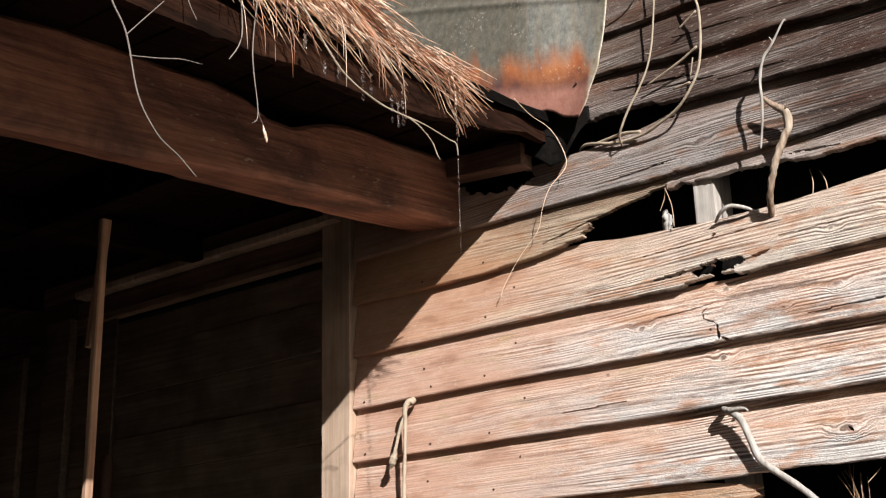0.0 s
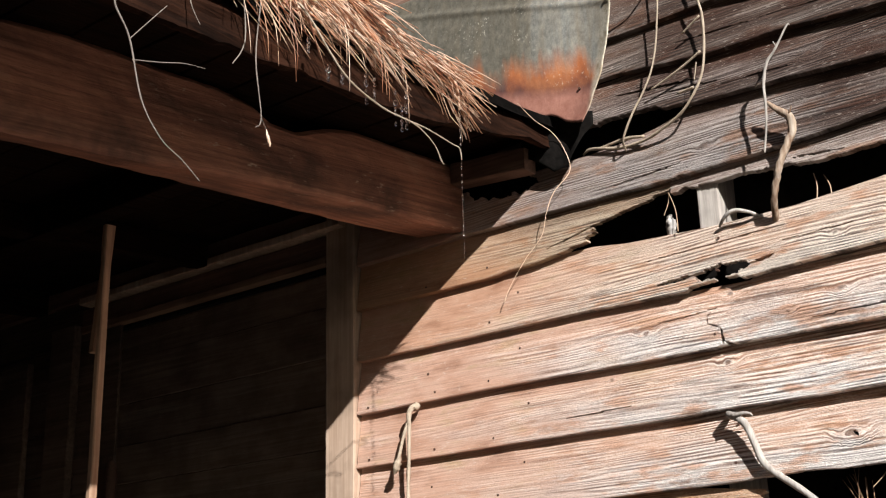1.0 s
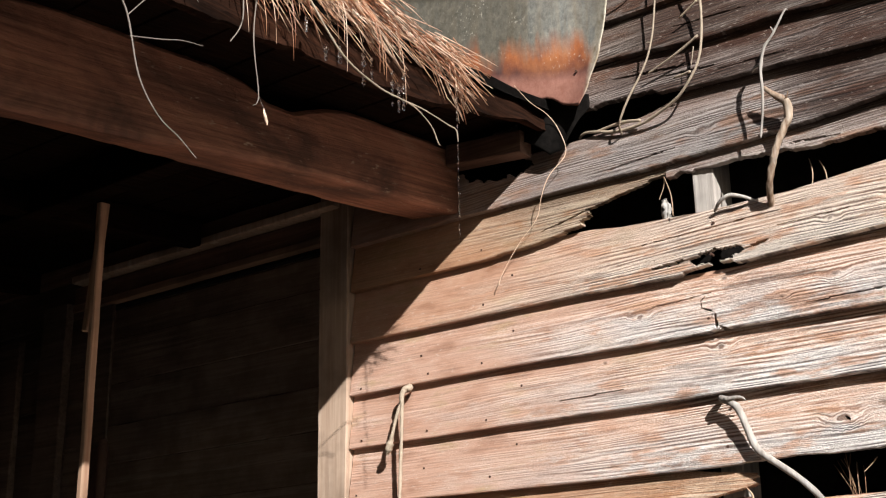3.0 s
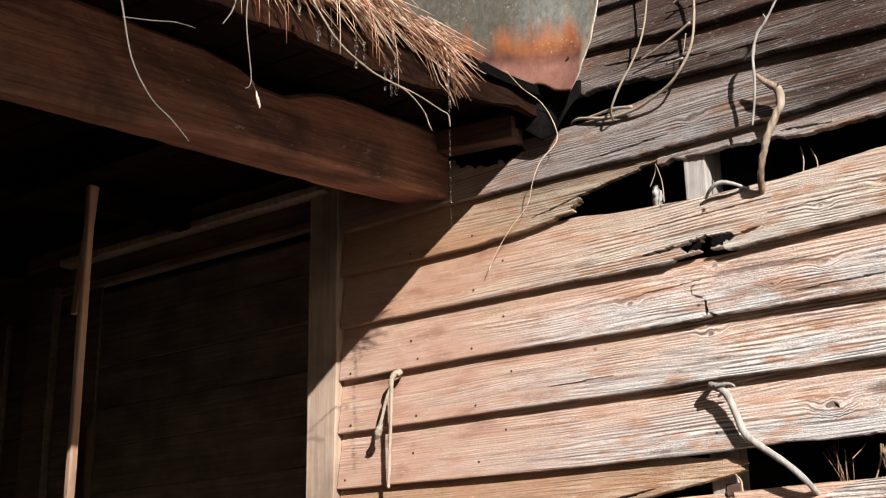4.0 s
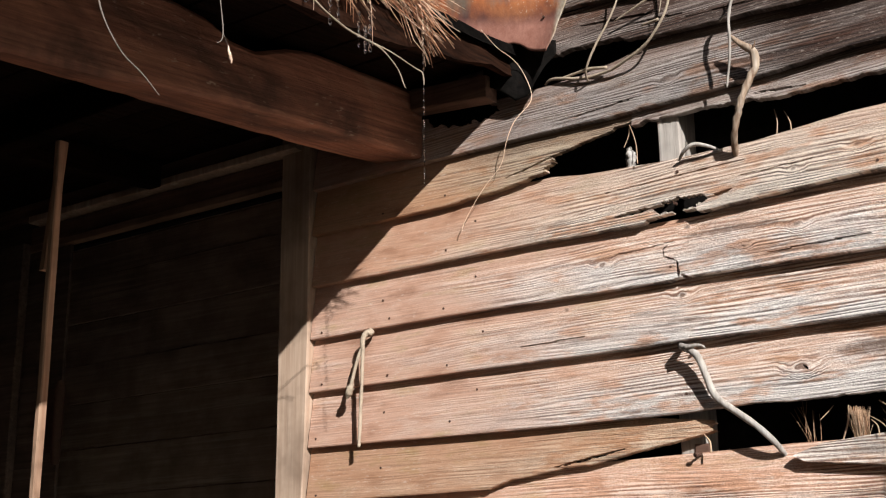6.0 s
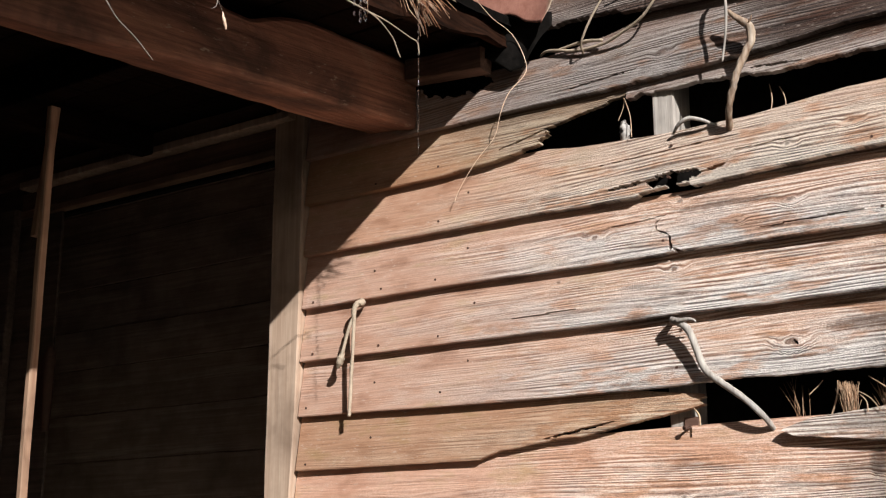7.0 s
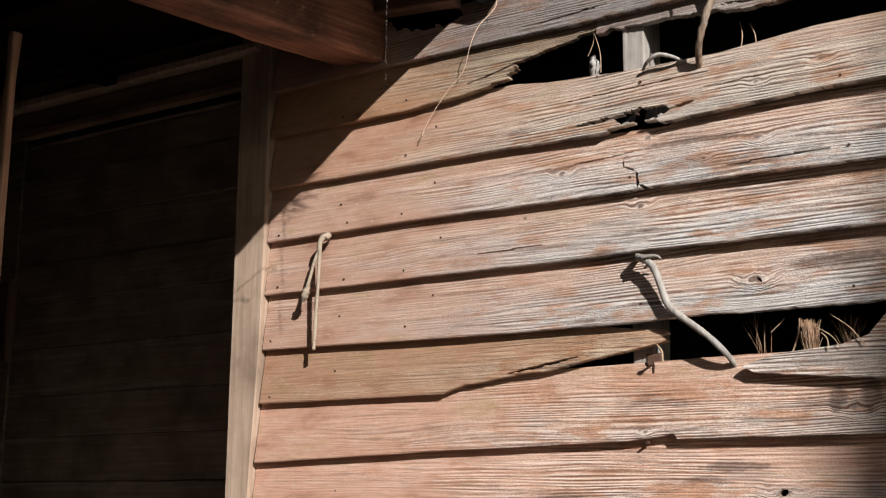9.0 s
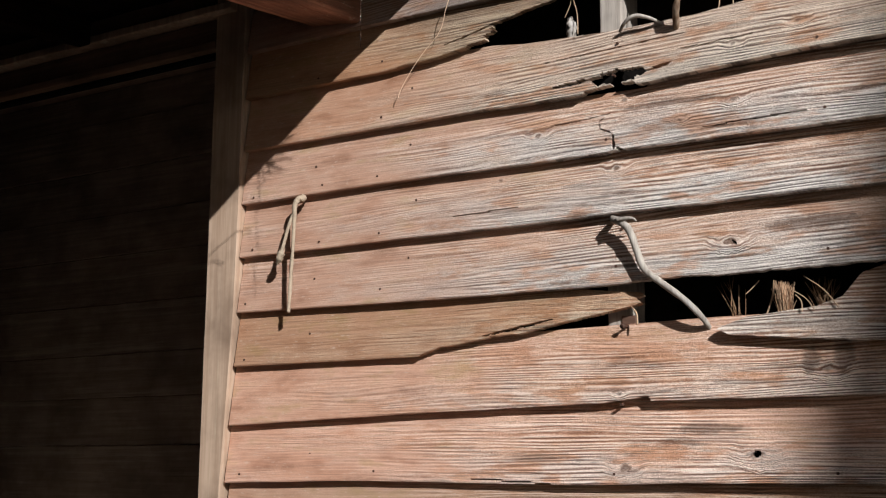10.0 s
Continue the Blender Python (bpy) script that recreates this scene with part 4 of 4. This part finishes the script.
under(prop, plank("cleat", (-0.266, -0.598, 2.45), (-0.244, -0.578, 2.78), PROP, wear=0.0015, seed=6, bend=lambda v: Vector((v.x + 0.12 * (v.z - 2.45), v.y, v.z))))


def side(h, z, r, x=0.80):
    return (x, -h + 0.038 * max(0.0, h - 0.85), z, r)  # on the upright plane at x


rng = random.Random(11)


def needle_pile():
    """Pine straw heaped on the roof's end and hanging over it."""
    v, f = [], []
    # fallen bundles, each of some needles that point nearly the same way
    for i in range(165):
        u = rng.random()
        h0 = 0.455 + 0.74 * u ** 1.15
        x0 = 0.815 - 0.13 * rng.random() ** 1.3
        lift = rng.random() ** 0.8
        d0 = Vector((rng.uniform(-0.12, 0.18), rng.uniform(0.6, 1.0), rng.uniform(-0.55, 0.05))).normalized()
        if rng.random() < 0.07:
            d0 = Vector((rng.uniform(-0.2, 0.25), rng.uniform(-0.4, 0.6), rng.uniform(-1.0, -0.3))).normalized()
        bend = rng.uniform(0.0, 0.16) * (0.25 if h0 < 0.64 else 1.0)
        if h0 < 0.64:
            d0 = Vector((d0.x, max(d0.y, 0.7), min(max(d0.z, -0.55), -0.25))).normalized()
        for n in range(rng.randint(5, 11)):
            h = h0 + rng.gauss(0, 0.02)
            heap = float(np.interp(h, (0.40, 0.48, 0.6, 0.75, 0.95, 1.2, 1.5), (0.004, 0.02, 0.05, 0.085, 0.11, 0.10, 0.07)))
            top = 2.973 - 0.105 * h
            ln = rng.uniform(0.10, 0.21)
            p = Vector((x0 + rng.gauss(0, 0.012), -h, top + heap * min(1.0, max(0.0, lift + rng.gauss(0, 0.08)))))
            d = (d0 + Vector((rng.gauss(0, 0.09), rng.gauss(0, 0.13), rng.gauss(0, 0.14)))).normalized()
            if p.y + d.y * ln > -0.44:
                d.y = max(0.02, (-0.44 - p.y) / ln)
            pts = []
            for k in range(5):
                pts.append((p.x, p.y, max(p.z, top - 0.003 if p.x < 0.80 else -9), 0.0016 * (1.1 - 0.13 * k)))
                p = p + d * (ln / 4)
                d = (d + Vector((0, 0, -bend * rng.uniform(0.6, 1.4)))).normalized()
            tube(v, f, pts, 3)
    # hanging strands
    hang = []
    for i in range(15):
        hang += [0.50 + 0.68 * rng.random()] * rng.choice((1, 2, 2, 3))
    for h in hang:
        h += rng.gauss(0, 0.006)
        top = 2.976 - 0.105 * h
        ln = rng.uniform(0.06, 0.20) * float(np.interp(h, (0.45, 0.7, 1.4), (0.7, 1.1, 0.9)))
        p = Vector((0.795 + 0.03 * rng.random(), -h, top + 0.02))
        d = Vector((rng.uniform(0.1, 0.35), rng.uniform(-0.1, 0.5), -0.3)).normalized()
        pts = []
        for k in range(6):
            pts.append((p.x, p.y, p.z, 0.0012 * (1.15 - 0.11 * k)))
            p = p + d * (ln / 5)
            d = (d + Vector((-0.05, rng.uniform(-0.08, 0.10), -0.75))).normalized()
        tube(v, f, pts, 3)
    ob = mesh_object("pine_straw", v, f, NEEDLES, smooth=True)
    return tagged(ob, "heap of orange-brown pine straw hanging over the porch roof", "pine straw", kind="stuff")


needle_pile()


def strand_end():
    """The last tuft at the corner, from which water drips."""
    return tagged(stalk("pine_needle_tuft", [(0.81, -0.50, 2.925, 0.002), (0.82, -0.47, 2.90, 0.002), (0.822, -0.461, 2.874, 0.0022), (0.822, -0.458, 2.835, 0.0016)], NEEDLES),
                  "bent tuft of pine needles at the tip of the straw", "pine needle")


strand_end()


def bead(v, f, c, r, tall=1.0):
    b = len(v)
    rings, seg = 5, 8
    v.append(Vector(c) + Vector((0, 0, r * tall)))
    for i in range(1, rings):
        a = math.pi * i / rings
        for k in range(seg):
            t = 2 * math.pi * k / seg
            v.append(Vector(c) + Vector((r * math.sin(a) * math.cos(t), r * math.sin(a) * math.sin(t), r * tall * math.cos(a))))
    v.append(Vector(c) - Vector((0, 0, r * tall)))
    for k in range(seg):
        f.append((b, b + 1 + k, b + 1 + (k + 1) % seg))
    for i in range(rings - 2):
        for k in range(seg):
            p, q = b + 1 + i * seg + k, b + 1 + i * seg + (k + 1) % seg
            f.append((p, p + seg, q + seg, q))
    e = len(v) - 1
    for k in range(seg):
        f.append((e, e - seg + (k + 1) % seg, e - seg + k))


def drip_string(x, y, top, foot, n, r, label):
    v, f = [], []
    tube(v, f, [(x, y, top, 0.0004), (x, y, (top + foot) / 2, 0.00025), (x, y, foot, 0.0003)], 5)
    for k in range(n):
        u = ((k + rng.uniform(0.1, 0.9)) / n)
        bead(v, f, (x, y, top + (foot - top) * u), r * rng.uniform(0.7, 1.25) * (1.1 - 0.3 * u), rng.uniform(1.0, 2.2))
    return tagged(mesh_object("water_drip", v, f, WATER, smooth=True), label, "water drops", group="drips from the pine straw")


drip_string(0.822, -0.458, 2.842, 2.485, 30, 0.0020, "string of clear water drops falling from the straw tip")
for h, top, foot in ((0.955, 2.80, 2.768), (0.90, 2.76, 2.735), (0.79, 2.80, 2.716), (0.765, 2.79, 2.735), (0.70, 2.79, 2.705), (0.665, 2.79, 2.715), (0.68, 2.76, 2.70), (0.86, 2.78, 2.745)):
    drip_string(0.838, -h, top, foot, 5, 0.0040, "short run of water beads on hanging pine needles")

# grey twigs that hang from the roof's end
twig = empty("hanging_twig", (0.83, -1.42, 2.74), "thin grey forked twig hanging before the beam", "twig")
under(twig, stalk("stem", [side(1.46, 2.86, 0.002, .80), side(1.421, 2.740, 0.00165, .83), side(1.412, 2.686, 0.00165, .83), side(1.379, 2.638, 0.00158, .83), side(1.348, 2.541, 0.00143, .83), side(1.304, 2.487, 0.00120, .83), side(1.256, 2.463, 0.00105, .83), side(1.216, 2.438, 0.00075, .83)], TWIG, lumps=0.3))
under(twig, stalk("side_shoot", [side(1.371, 2.602, 0.00097, .83), side(1.307, 2.621, 0.00090, .83), side(1.260, 2.637, 0.00082, .83), side(1.213, 2.645, 0.00052, .83)], TWIG))
under(twig, stalk("side_shoot", [side(1.379, 2.636, 0.00105, .83), side(1.345, 2.678, 0.00097, .83), side(1.304, 2.728, 0.00075, .83)], TWIG))
twig2 = empty("hanging_twig", (0.83, -1.08, 2.85), "straight thin grey twig hanging from the straw", "twig")
under(twig2, stalk("stem", [side(1.07, 2.91, 0.0016, .80), side(1.080, 2.863, 0.00135, .83), side(1.081, 2.833, 0.00135, .83), side(1.091, 2.712, 0.00120, .83), side(1.074, 2.602, 0.00097, .83), side(1.088, 2.577, 0.00068, .83)], TWIG, lumps=0.3))
under(twig2, stalk("thread", [side(1.074, 2.602, 0.0004, .83), side(1.068, 2.592, 0.0003, .83), side(1.060, 2.580, 0.0004, .83)], TWIG))
under(twig2, stalk("curled_leaf", [side(1.060, 2.582, 0.0006, .83), side(1.058, 2.572, 0.0024, .83), side(1.053, 2.562, 0.0030, .83), side(1.050, 2.552, 0.0014, .83)], NEEDLES, label="small orange curled leaf", lumps=0.7))
twig3 = empty("hanging_twig", (0.85, -0.97, 2.86), "pale forked twig poking out below the pine straw", "twig")
under(twig3, stalk("stem", [side(0.98, 2.88, 0.00216, .82), side(0.965, 2.851, 0.00216, .84), side(0.87, 2.757, 0.00202, .85), side(0.768, 2.727, 0.00187, .85), side(0.69, 2.725, 0.00173, .85), side(0.611, 2.728, 0.00144, .85), side(0.53, 2.722, 0.00130, .85), side(0.502, 2.72, 0.00144, .85), side(0.495, 2.695, 0.00115, .85)], VINE, lumps=0.3))
under(twig3, stalk("side_shoot", [side(0.69, 2.725, 0.00144, .85), side(0.64, 2.722, 0.00144, .85), side(0.59, 2.70, 0.00130, .85), side(0.568, 2.672, 0.00158, .85), side(0.560, 2.665, 0.00086, .85)], VINE, lumps=0.3))
tagged(stalk("hanging_twig", [side(1.261, 2.890, 0.00105, .83), side(1.256, 2.804, 0.00105, .83), side(1.251, 2.756, 0.00097, .83), side(1.228, 2.723, 0.00068, .83)], TWIG), "short thin grey twig under the roof edge", "twig")
tagged(stalk("hanging_twig", [side(1.10, 2.87, 0.0014, .80), side(1.09, 2.76, 0.0013, .80), side(1.12, 2.70, 0.001, .80)], TWIG), "short thin grey twig under the straw", "twig")

# wiry stem that curls off the corner of the roof and down the boards
tagged(stalk("dry_tendril", [(0.80, -0.19, 2.955, 0.00093), (0.80, -0.12, 2.935, 0.00093), (0.805, -0.05, 2.925, 0.00093), (0.825, -0.03, 2.88, 0.00102), (0.833, -0.022, 2.823, 0.00102), (0.788, -0.03, 2.775, 0.00102), (0.762, -0.028, 2.729, 0.00093), (0.739, -0.02, 2.675, 0.00070),
                             (0.686, -0.016, 2.628, 0.00065), (0.64, -0.014, 2.575, 0.00074), (0.617, -0.012, 2.54, 0.00102), (0.615, -0.012, 2.53, 0.00047)], NEEDLES, lumps=0.4), "thin brown tendril trailing over the boards", "tendril")


def ivy(name, pts, mat, label, lumps=0.25, seed=0, shoots=()):
    if name in ("dry_vine", "dead_stalk"):
        pts = [(x, y, z, 0.8 * r) for x, y, z, r in pts]
    e = empty(name, pts[0][:3], label, "vine")
    under(e, stalk("stem", pts, mat, sides=10, lumps=lumps, seed=seed))
    for s in shoots:
        under(e, stalk("side_shoot", s, mat, lumps=lumps, seed=seed + 1))
    return e


def at(x, z, r, y=-0.05):
    return (x, y, z, r)


ivy("dry_vine", [at(1.135, 3.40, 0.0026, -0.03), at(1.125, 3.283, 0.0026, -0.03), at(1.115, 3.192, 0.0026, -0.03), at(1.107, 3.128, 0.0027, -0.03), at(1.096, 3.061, 0.0028, -0.03), at(1.078, 3.004, 0.003, -0.03), at(1.05, 2.956, 0.0032, -0.03), at(1.016, 2.908, 0.0034, -0.03), at(0.986, 2.862, 0.0034, -0.02), at(0.975, 2.845, 0.003, 0.01)], VINE,
    "thin pale dead vine hanging down the siding", shoots=([at(1.09, 3.04, 0.0022, -0.03), at(1.078, 3.043, 0.0016, -0.03)], [at(0.998, 3.217, 0.003, -0.08), at(1.025, 3.218, 0.0028, -0.05), at(1.062, 3.224, 0.0024, -0.03), at(1.125, 3.29, 0.002, -0.03)]))
ivy("dry_vine", [at(1.20, 3.36, 0.0038, -0.03), at(1.21, 3.249, 0.0038, -0.03), at(1.218, 3.153, 0.0038, -0.03), at(1.225, 3.106, 0.0038, -0.03), at(1.222, 3.028, 0.0038, -0.03), at(1.209, 2.961, 0.0038, -0.03), at(1.183, 2.916, 0.0038, -0.03), at(1.142, 2.883, 0.0042, -0.02), at(1.084, 2.864, 0.0045, -0.008), at(1.027, 2.854, 0.0048, 0.002), at(0.958, 2.857, 0.005, 0.006), at(0.880, 2.878, 0.0046, 0.012), at(0.845, 2.878, 0.003, 0.03)], VINE,
    "pale dead vine looping over the grey boards", shoots=([at(1.218, 3.109, 0.0028, -0.03), at(1.165, 3.084, 0.0024, -0.02)], [at(1.211, 3.018, 0.003, -0.03), at(1.152, 2.995, 0.003, -0.022), at(1.067, 2.969, 0.0024, -0.015)],
                                                  [at(1.185, 2.933, 0.0034, -0.03), at(1.139, 2.935, 0.003, -0.02)], [at(1.032, 2.863, 0.004, 0), at(0.977, 2.874, 0.004, 0.004), at(0.898, 2.872, 0.003, 0.01)], [at(1.198, 2.993, 0.0014, -0.03), at(1.188, 2.947, 0.001, -0.03)]))
ivy("bark_vine", [at(1.322, 2.575, 0.0075, 0.03), at(1.338, 2.613, 0.0075, -0.015), at(1.356, 2.655, 0.008, -0.03), at(1.369, 2.687, 0.0082, -0.035), at(1.39, 2.726, 0.0085, -0.035), at(1.408, 2.76, 0.009, -0.035), at(1.402, 2.792, 0.0092, -0.035), at(1.382, 2.81, 0.0075, -0.035), at(1.36, 2.834, 0.005, -0.032), at(1.355, 2.842, 0.0025, -0.03)], PEEL,
    "thick peeling tan vine bending out of the gap", 0.4, 3, shoots=([at(1.402, 2.79, 0.003, -0.04), at(1.412, 2.80, 0.0018, -0.045), at(1.414, 2.808, 0.001, -0.045)],))
ivy("grey_twig", [at(1.432, 3.003, 0.0018, -0.04), at(1.428, 2.996, 0.0022, -0.05), at(1.397, 2.951, 0.0026, -0.05), at(1.373, 2.922, 0.0036, -0.05), at(1.361, 2.876, 0.0034, -0.05), at(1.359, 2.816, 0.003, -0.05), at(1.353, 2.764, 0.0026, -0.05), at(1.344, 2.714, 0.0022, -0.05)], GREYVINE,
    "slim grey broken twig against the dark boards", 0.35, 4, shoots=([at(1.36, 2.885, 0.003, -0.045), at(1.34, 2.896, 0.0026, -0.025), at(1.322, 2.90, 0.002, 0.0)], [at(1.40, 2.955, 0.0018, -0.048), at(1.39, 2.975, 0.0012, -0.04)]))
ivy("bleached_vine", [at(1.17, 2.17, 0.005, 0.02), at(1.182, 2.165, 0.008, -0.015), at(1.202, 2.155, 0.0085, -0.016), at(1.221, 2.132, 0.008, -0.017), at(1.236, 2.088, 0.0078, -0.017), at(1.253, 2.048, 0.0078, -0.017), at(1.287, 2.018, 0.0075, -0.016), at(1.333, 1.982, 0.007, -0.014), at(1.368, 1.942, 0.0065, 0.0), at(1.375, 1.92, 0.006, 0.03)], GREYVINE,
    "bleached grey vine curving between two gaps", 0.25, 5, shoots=([at(1.195, 2.16, 0.005, -0.03), at(1.225, 2.162, 0.003, -0.02), at(1.235, 2.155, 0.0015, -0.015)],))

# dead stalk caught in the siding
ivy("dead_stalk", [at(0.318, 2.315, 0.003, 0.01), at(0.322, 2.312, 0.011, -0.008), at(0.314, 2.300, 0.009, -0.026), at(0.311, 2.26, 0.0062, -0.026), at(0.309, 2.20, 0.0058, -0.026), at(0.305, 2.12, 0.0056, -0.026), at(0.302, 2.05, 0.0056, -0.026), at(0.300, 2.026, 0.0062, -0.026), at(0.300, 2.018, 0.005, -0.026)], VINE,
    "short pale dead stalk caught in the boards", 0.5, 6, shoots=([at(0.311, 2.275, 0.0045, -0.026), at(0.297, 2.24, 0.0045, -0.03), at(0.281, 2.185, 0.005, -0.032), at(0.274, 2.165, 0.010, -0.032), at(0.266, 2.15, 0.007, -0.03), at(0.262, 2.142, 0.002, -0.03)],))


def straw_tuft(x, y, z, n, ln, seed, label, spread=0.2):
    """Dry grass stuffed in a gap by birds."""
    r = random.Random(seed)
    v, f = [], []
    for i in range(n):
        a = r.gauss(0, spread)
        p = Vector((x + r.gauss(0, 0.006), y + r.uniform(-0.01, 0.012), z))
        d = Vector((math.sin(a), r.uniform(-0.25, 0.1), math.cos(a)))
        pts = []
        l2 = ln * r.uniform(0.5, 1.1)
        for k in range(4):
            pts.append((p.x, p.y, p.z, 0.0008 * (1.1 - 0.2 * k)))
            p = p + d * l2 / 3
            d = (d + Vector((r.gauss(0, 0.12), 0, -0.05))).normalized()
        tube(v, f, pts, 4)
    return tagged(mesh_object("straw_tuft", v, f, HAY, smooth=True), label, "straw", kind="stuff")


straw_tuft(1.536, 0.02, 1.935, 300, 0.066, 1, "tuft of pale dry grass in the lower gap", 0.075)
tagged(stalk("vine_stub", [(1.066, 0.036, 2.590, 0.007), (1.064, 0.034, 2.615, 0.0085), (1.067, 0.032, 2.638, 0.0105), (1.062, 0.032, 2.653, 0.0075), (1.066, 0.034, 2.664, 0.003)], GREYVINE, sides=12, lumps=0.9, seed=9), "pale gnarled vine stub in the upper gap", "vine")
straw_tuft(1.425, 0.045, 1.935, 9, 0.085, 3, "dark dry stems in the lower gap")
straw_tuft(1.60, 0.06, 1.94, 40, 0.07, 5, "dry stems deep in the lower gap")
for a, b, r in (((1.497, 0.02, 1.94), (1.518, 0.01, 2.008), 0.00174), ((1.645, 0.0, 1.945), (1.578, 0.012, 2.012), 0.00136), ((1.60, 0.0, 1.94), (1.555, 0.0, 1.985), 0.00099), ((1.575, 0.0, 1.94), (1.562, 0.0, 1.975), 0.00124),
                ((1.055, 0.02, 2.66), (1.074, 0.015, 2.712), 0.00099), ((1.092, 0.01, 2.61), (1.075, 0.015, 2.71), 0.00124), ((1.225, 0.0, 1.935), (1.212, 0.0, 1.975), 0.00186), ((1.455, 0.02, 1.985), (1.485, 0.02, 2.012), 0.00099),
                ((1.415, 0.03, 2.60), (1.41, 0.05, 2.68), 0.00124), ((1.45, 0.03, 2.60), (1.432, 0.05, 2.67), 0.00124)):
    m = tuple((p + q) / 2 + 0.004 for p, q in zip(a, b))
    tagged(stalk("grass_straw", [(*a, r), (*m, r), (*b, r * 0.6)], HAY), "single dry straw sticking out of a gap", "straw", group="straws in the gaps")
tagged(stalk("white_root", [at(1.195, 2.595, 0.003, 0.01), at(1.215, 2.609, 0.0045, -0.005), at(1.24, 2.618, 0.005, -0.008), at(1.27, 2.610, 0.004, 0.0), at(1.29, 2.60, 0.003, 0.02)], GREYVINE), "pale bare root over the edge of a board", "root")
tagged(plank("wood_block", (1.172, 0.036, 1.90), (1.208, 0.050, 1.960), DARKWOOD_X, wear=0.003, seed=3), "small broken grey block behind the splintered board", "wood scrap")
old_nail = empty("bent_nail", (1.195, -0.01, 1.935), "thick rusty bent nail above the board", "nail")
under(old_nail, stalk("shank", [(1.192, 0.035, 1.936, 0.003), (1.191, 0.012, 1.935, 0.003), (1.189, 0.006, 1.934, 0.003)], IRON))
under(old_nail, stalk("head", [(1.189, 0.006, 1.934, 0.0052), (1.189, 0.003, 1.9335, 0.0055), (1.1885, 0.001, 1.933, 0.004)], IRON, lumps=0.5))


# ---- unseen pine tree, added to shade the far end of the wall ----
def shade_pine(x, y, label):
    r = random.Random(7)
    foot_x = x
    tree = empty("shade_pine", (x, y, 0), label, "tree")
    pts = [(x + 0.2 * (z - 8.5) + 0.03 * math.sin(z), y + 0.03 * math.cos(z * 1.3), z, 0.30 - 0.012 * z) for z in np.arange(-0.1, 19, 0.7)]
    under(tree, stalk("trunk", pts, BARK, sides=14, per=2, lumps=0.12, seed=2))
    v, f = [], []
    for i in range(30):
        z = 13.0 + 5.5 * i / 30
        a = i * 2.4 + r.uniform(-0.4, 0.4)
        ln = (18.9 - z) * 0.42 + 0.5
        x = foot_x + 0.2 * (z - 8.5)
        limb = [(x + math.cos(a) * ln * t, y + math.sin(a) * ln * t, z + 0.25 * ln * t * (1 - 0.6 * t), 0.035 * (1 - 0.8 * t)) for t in (0, 0.3, 0.6, 1.0)]
        under(tree, stalk("limb", limb, BARK, sides=6, per=2))
        for c in range(26):
            t = r.uniform(0.3, 1.05)
            c0 = Vector((x + math.cos(a) * ln * t, y + math.sin(a) * ln * t, z + 0.25 * ln * t * (1 - 0.6 * t))) + Vector((r.gauss(0, 0.14), r.gauss(0, 0.14), r.gauss(0, 0.09)))
            for q in range(9):
                d = Vector((r.gauss(0, 1), r.gauss(0, 1), r.gauss(0.4, 0.8))).normalized() * r.uniform(0.12, 0.2)
                s = d.cross(Vector((r.gauss(0, 1), r.gauss(0, 1), r.gauss(0, 1)))).normalized() * 0.008
                b = len(v)
                v += [c0 + s, c0 - s, c0 + d]
                f.append((b, b + 1, b + 2))
    crown = under(tree, mesh_object("crown", v, f, GREEN))
    return tree


shade_pine(11.9, -7.0, "unseen tall leaning pine with a bare trunk and high crown, added to shade the wall")


def sky_blocking_woods():
    """Unseen dark pine woods, added to hold back sky light, open towards the sun."""
    r = random.Random(21)
    v, f = [], []
    to_sun = math.atan2(-SUN_TO.y, -SUN_TO.x)
    for i in range(230):
        a = r.uniform(0, 2 * math.pi)
        off = abs((a - to_sun + math.pi) % (2 * math.pi) - math.pi)
        if off < 0.42:
            continue
        dist = r.uniform(14, 30)
        cx, cy, tall = 1.0 + dist * math.cos(a), 0.5 + dist * math.sin(a), r.uniform(11, 17)
        tube(v, f, [(cx, cy, -0.5, 0.22), (cx, cy, tall, 0.05)], 5)
        for k in range(230):
            z = tall * r.uniform(0.12, 1.0)
            w = (tall - z) * 0.26 + 0.3
            t = r.uniform(0, 2 * math.pi)
            q = w * math.sqrt(r.random())
            c = Vector((cx + q * math.cos(t), cy + q * math.sin(t), z))
            b = len(v)
            for n in range(3):
                v.append(c + Vector((r.gauss(0, 0.6), r.gauss(0, 0.6), r.gauss(-0.1, 0.35))))
            f.append((b, b + 1, b + 2))
    return tagged(mesh_object("pine_woods", v, f, GREEN), "unseen pine woods added round the clearing to block sky light", "woods", kind="stuff")


sky_blocking_woods()
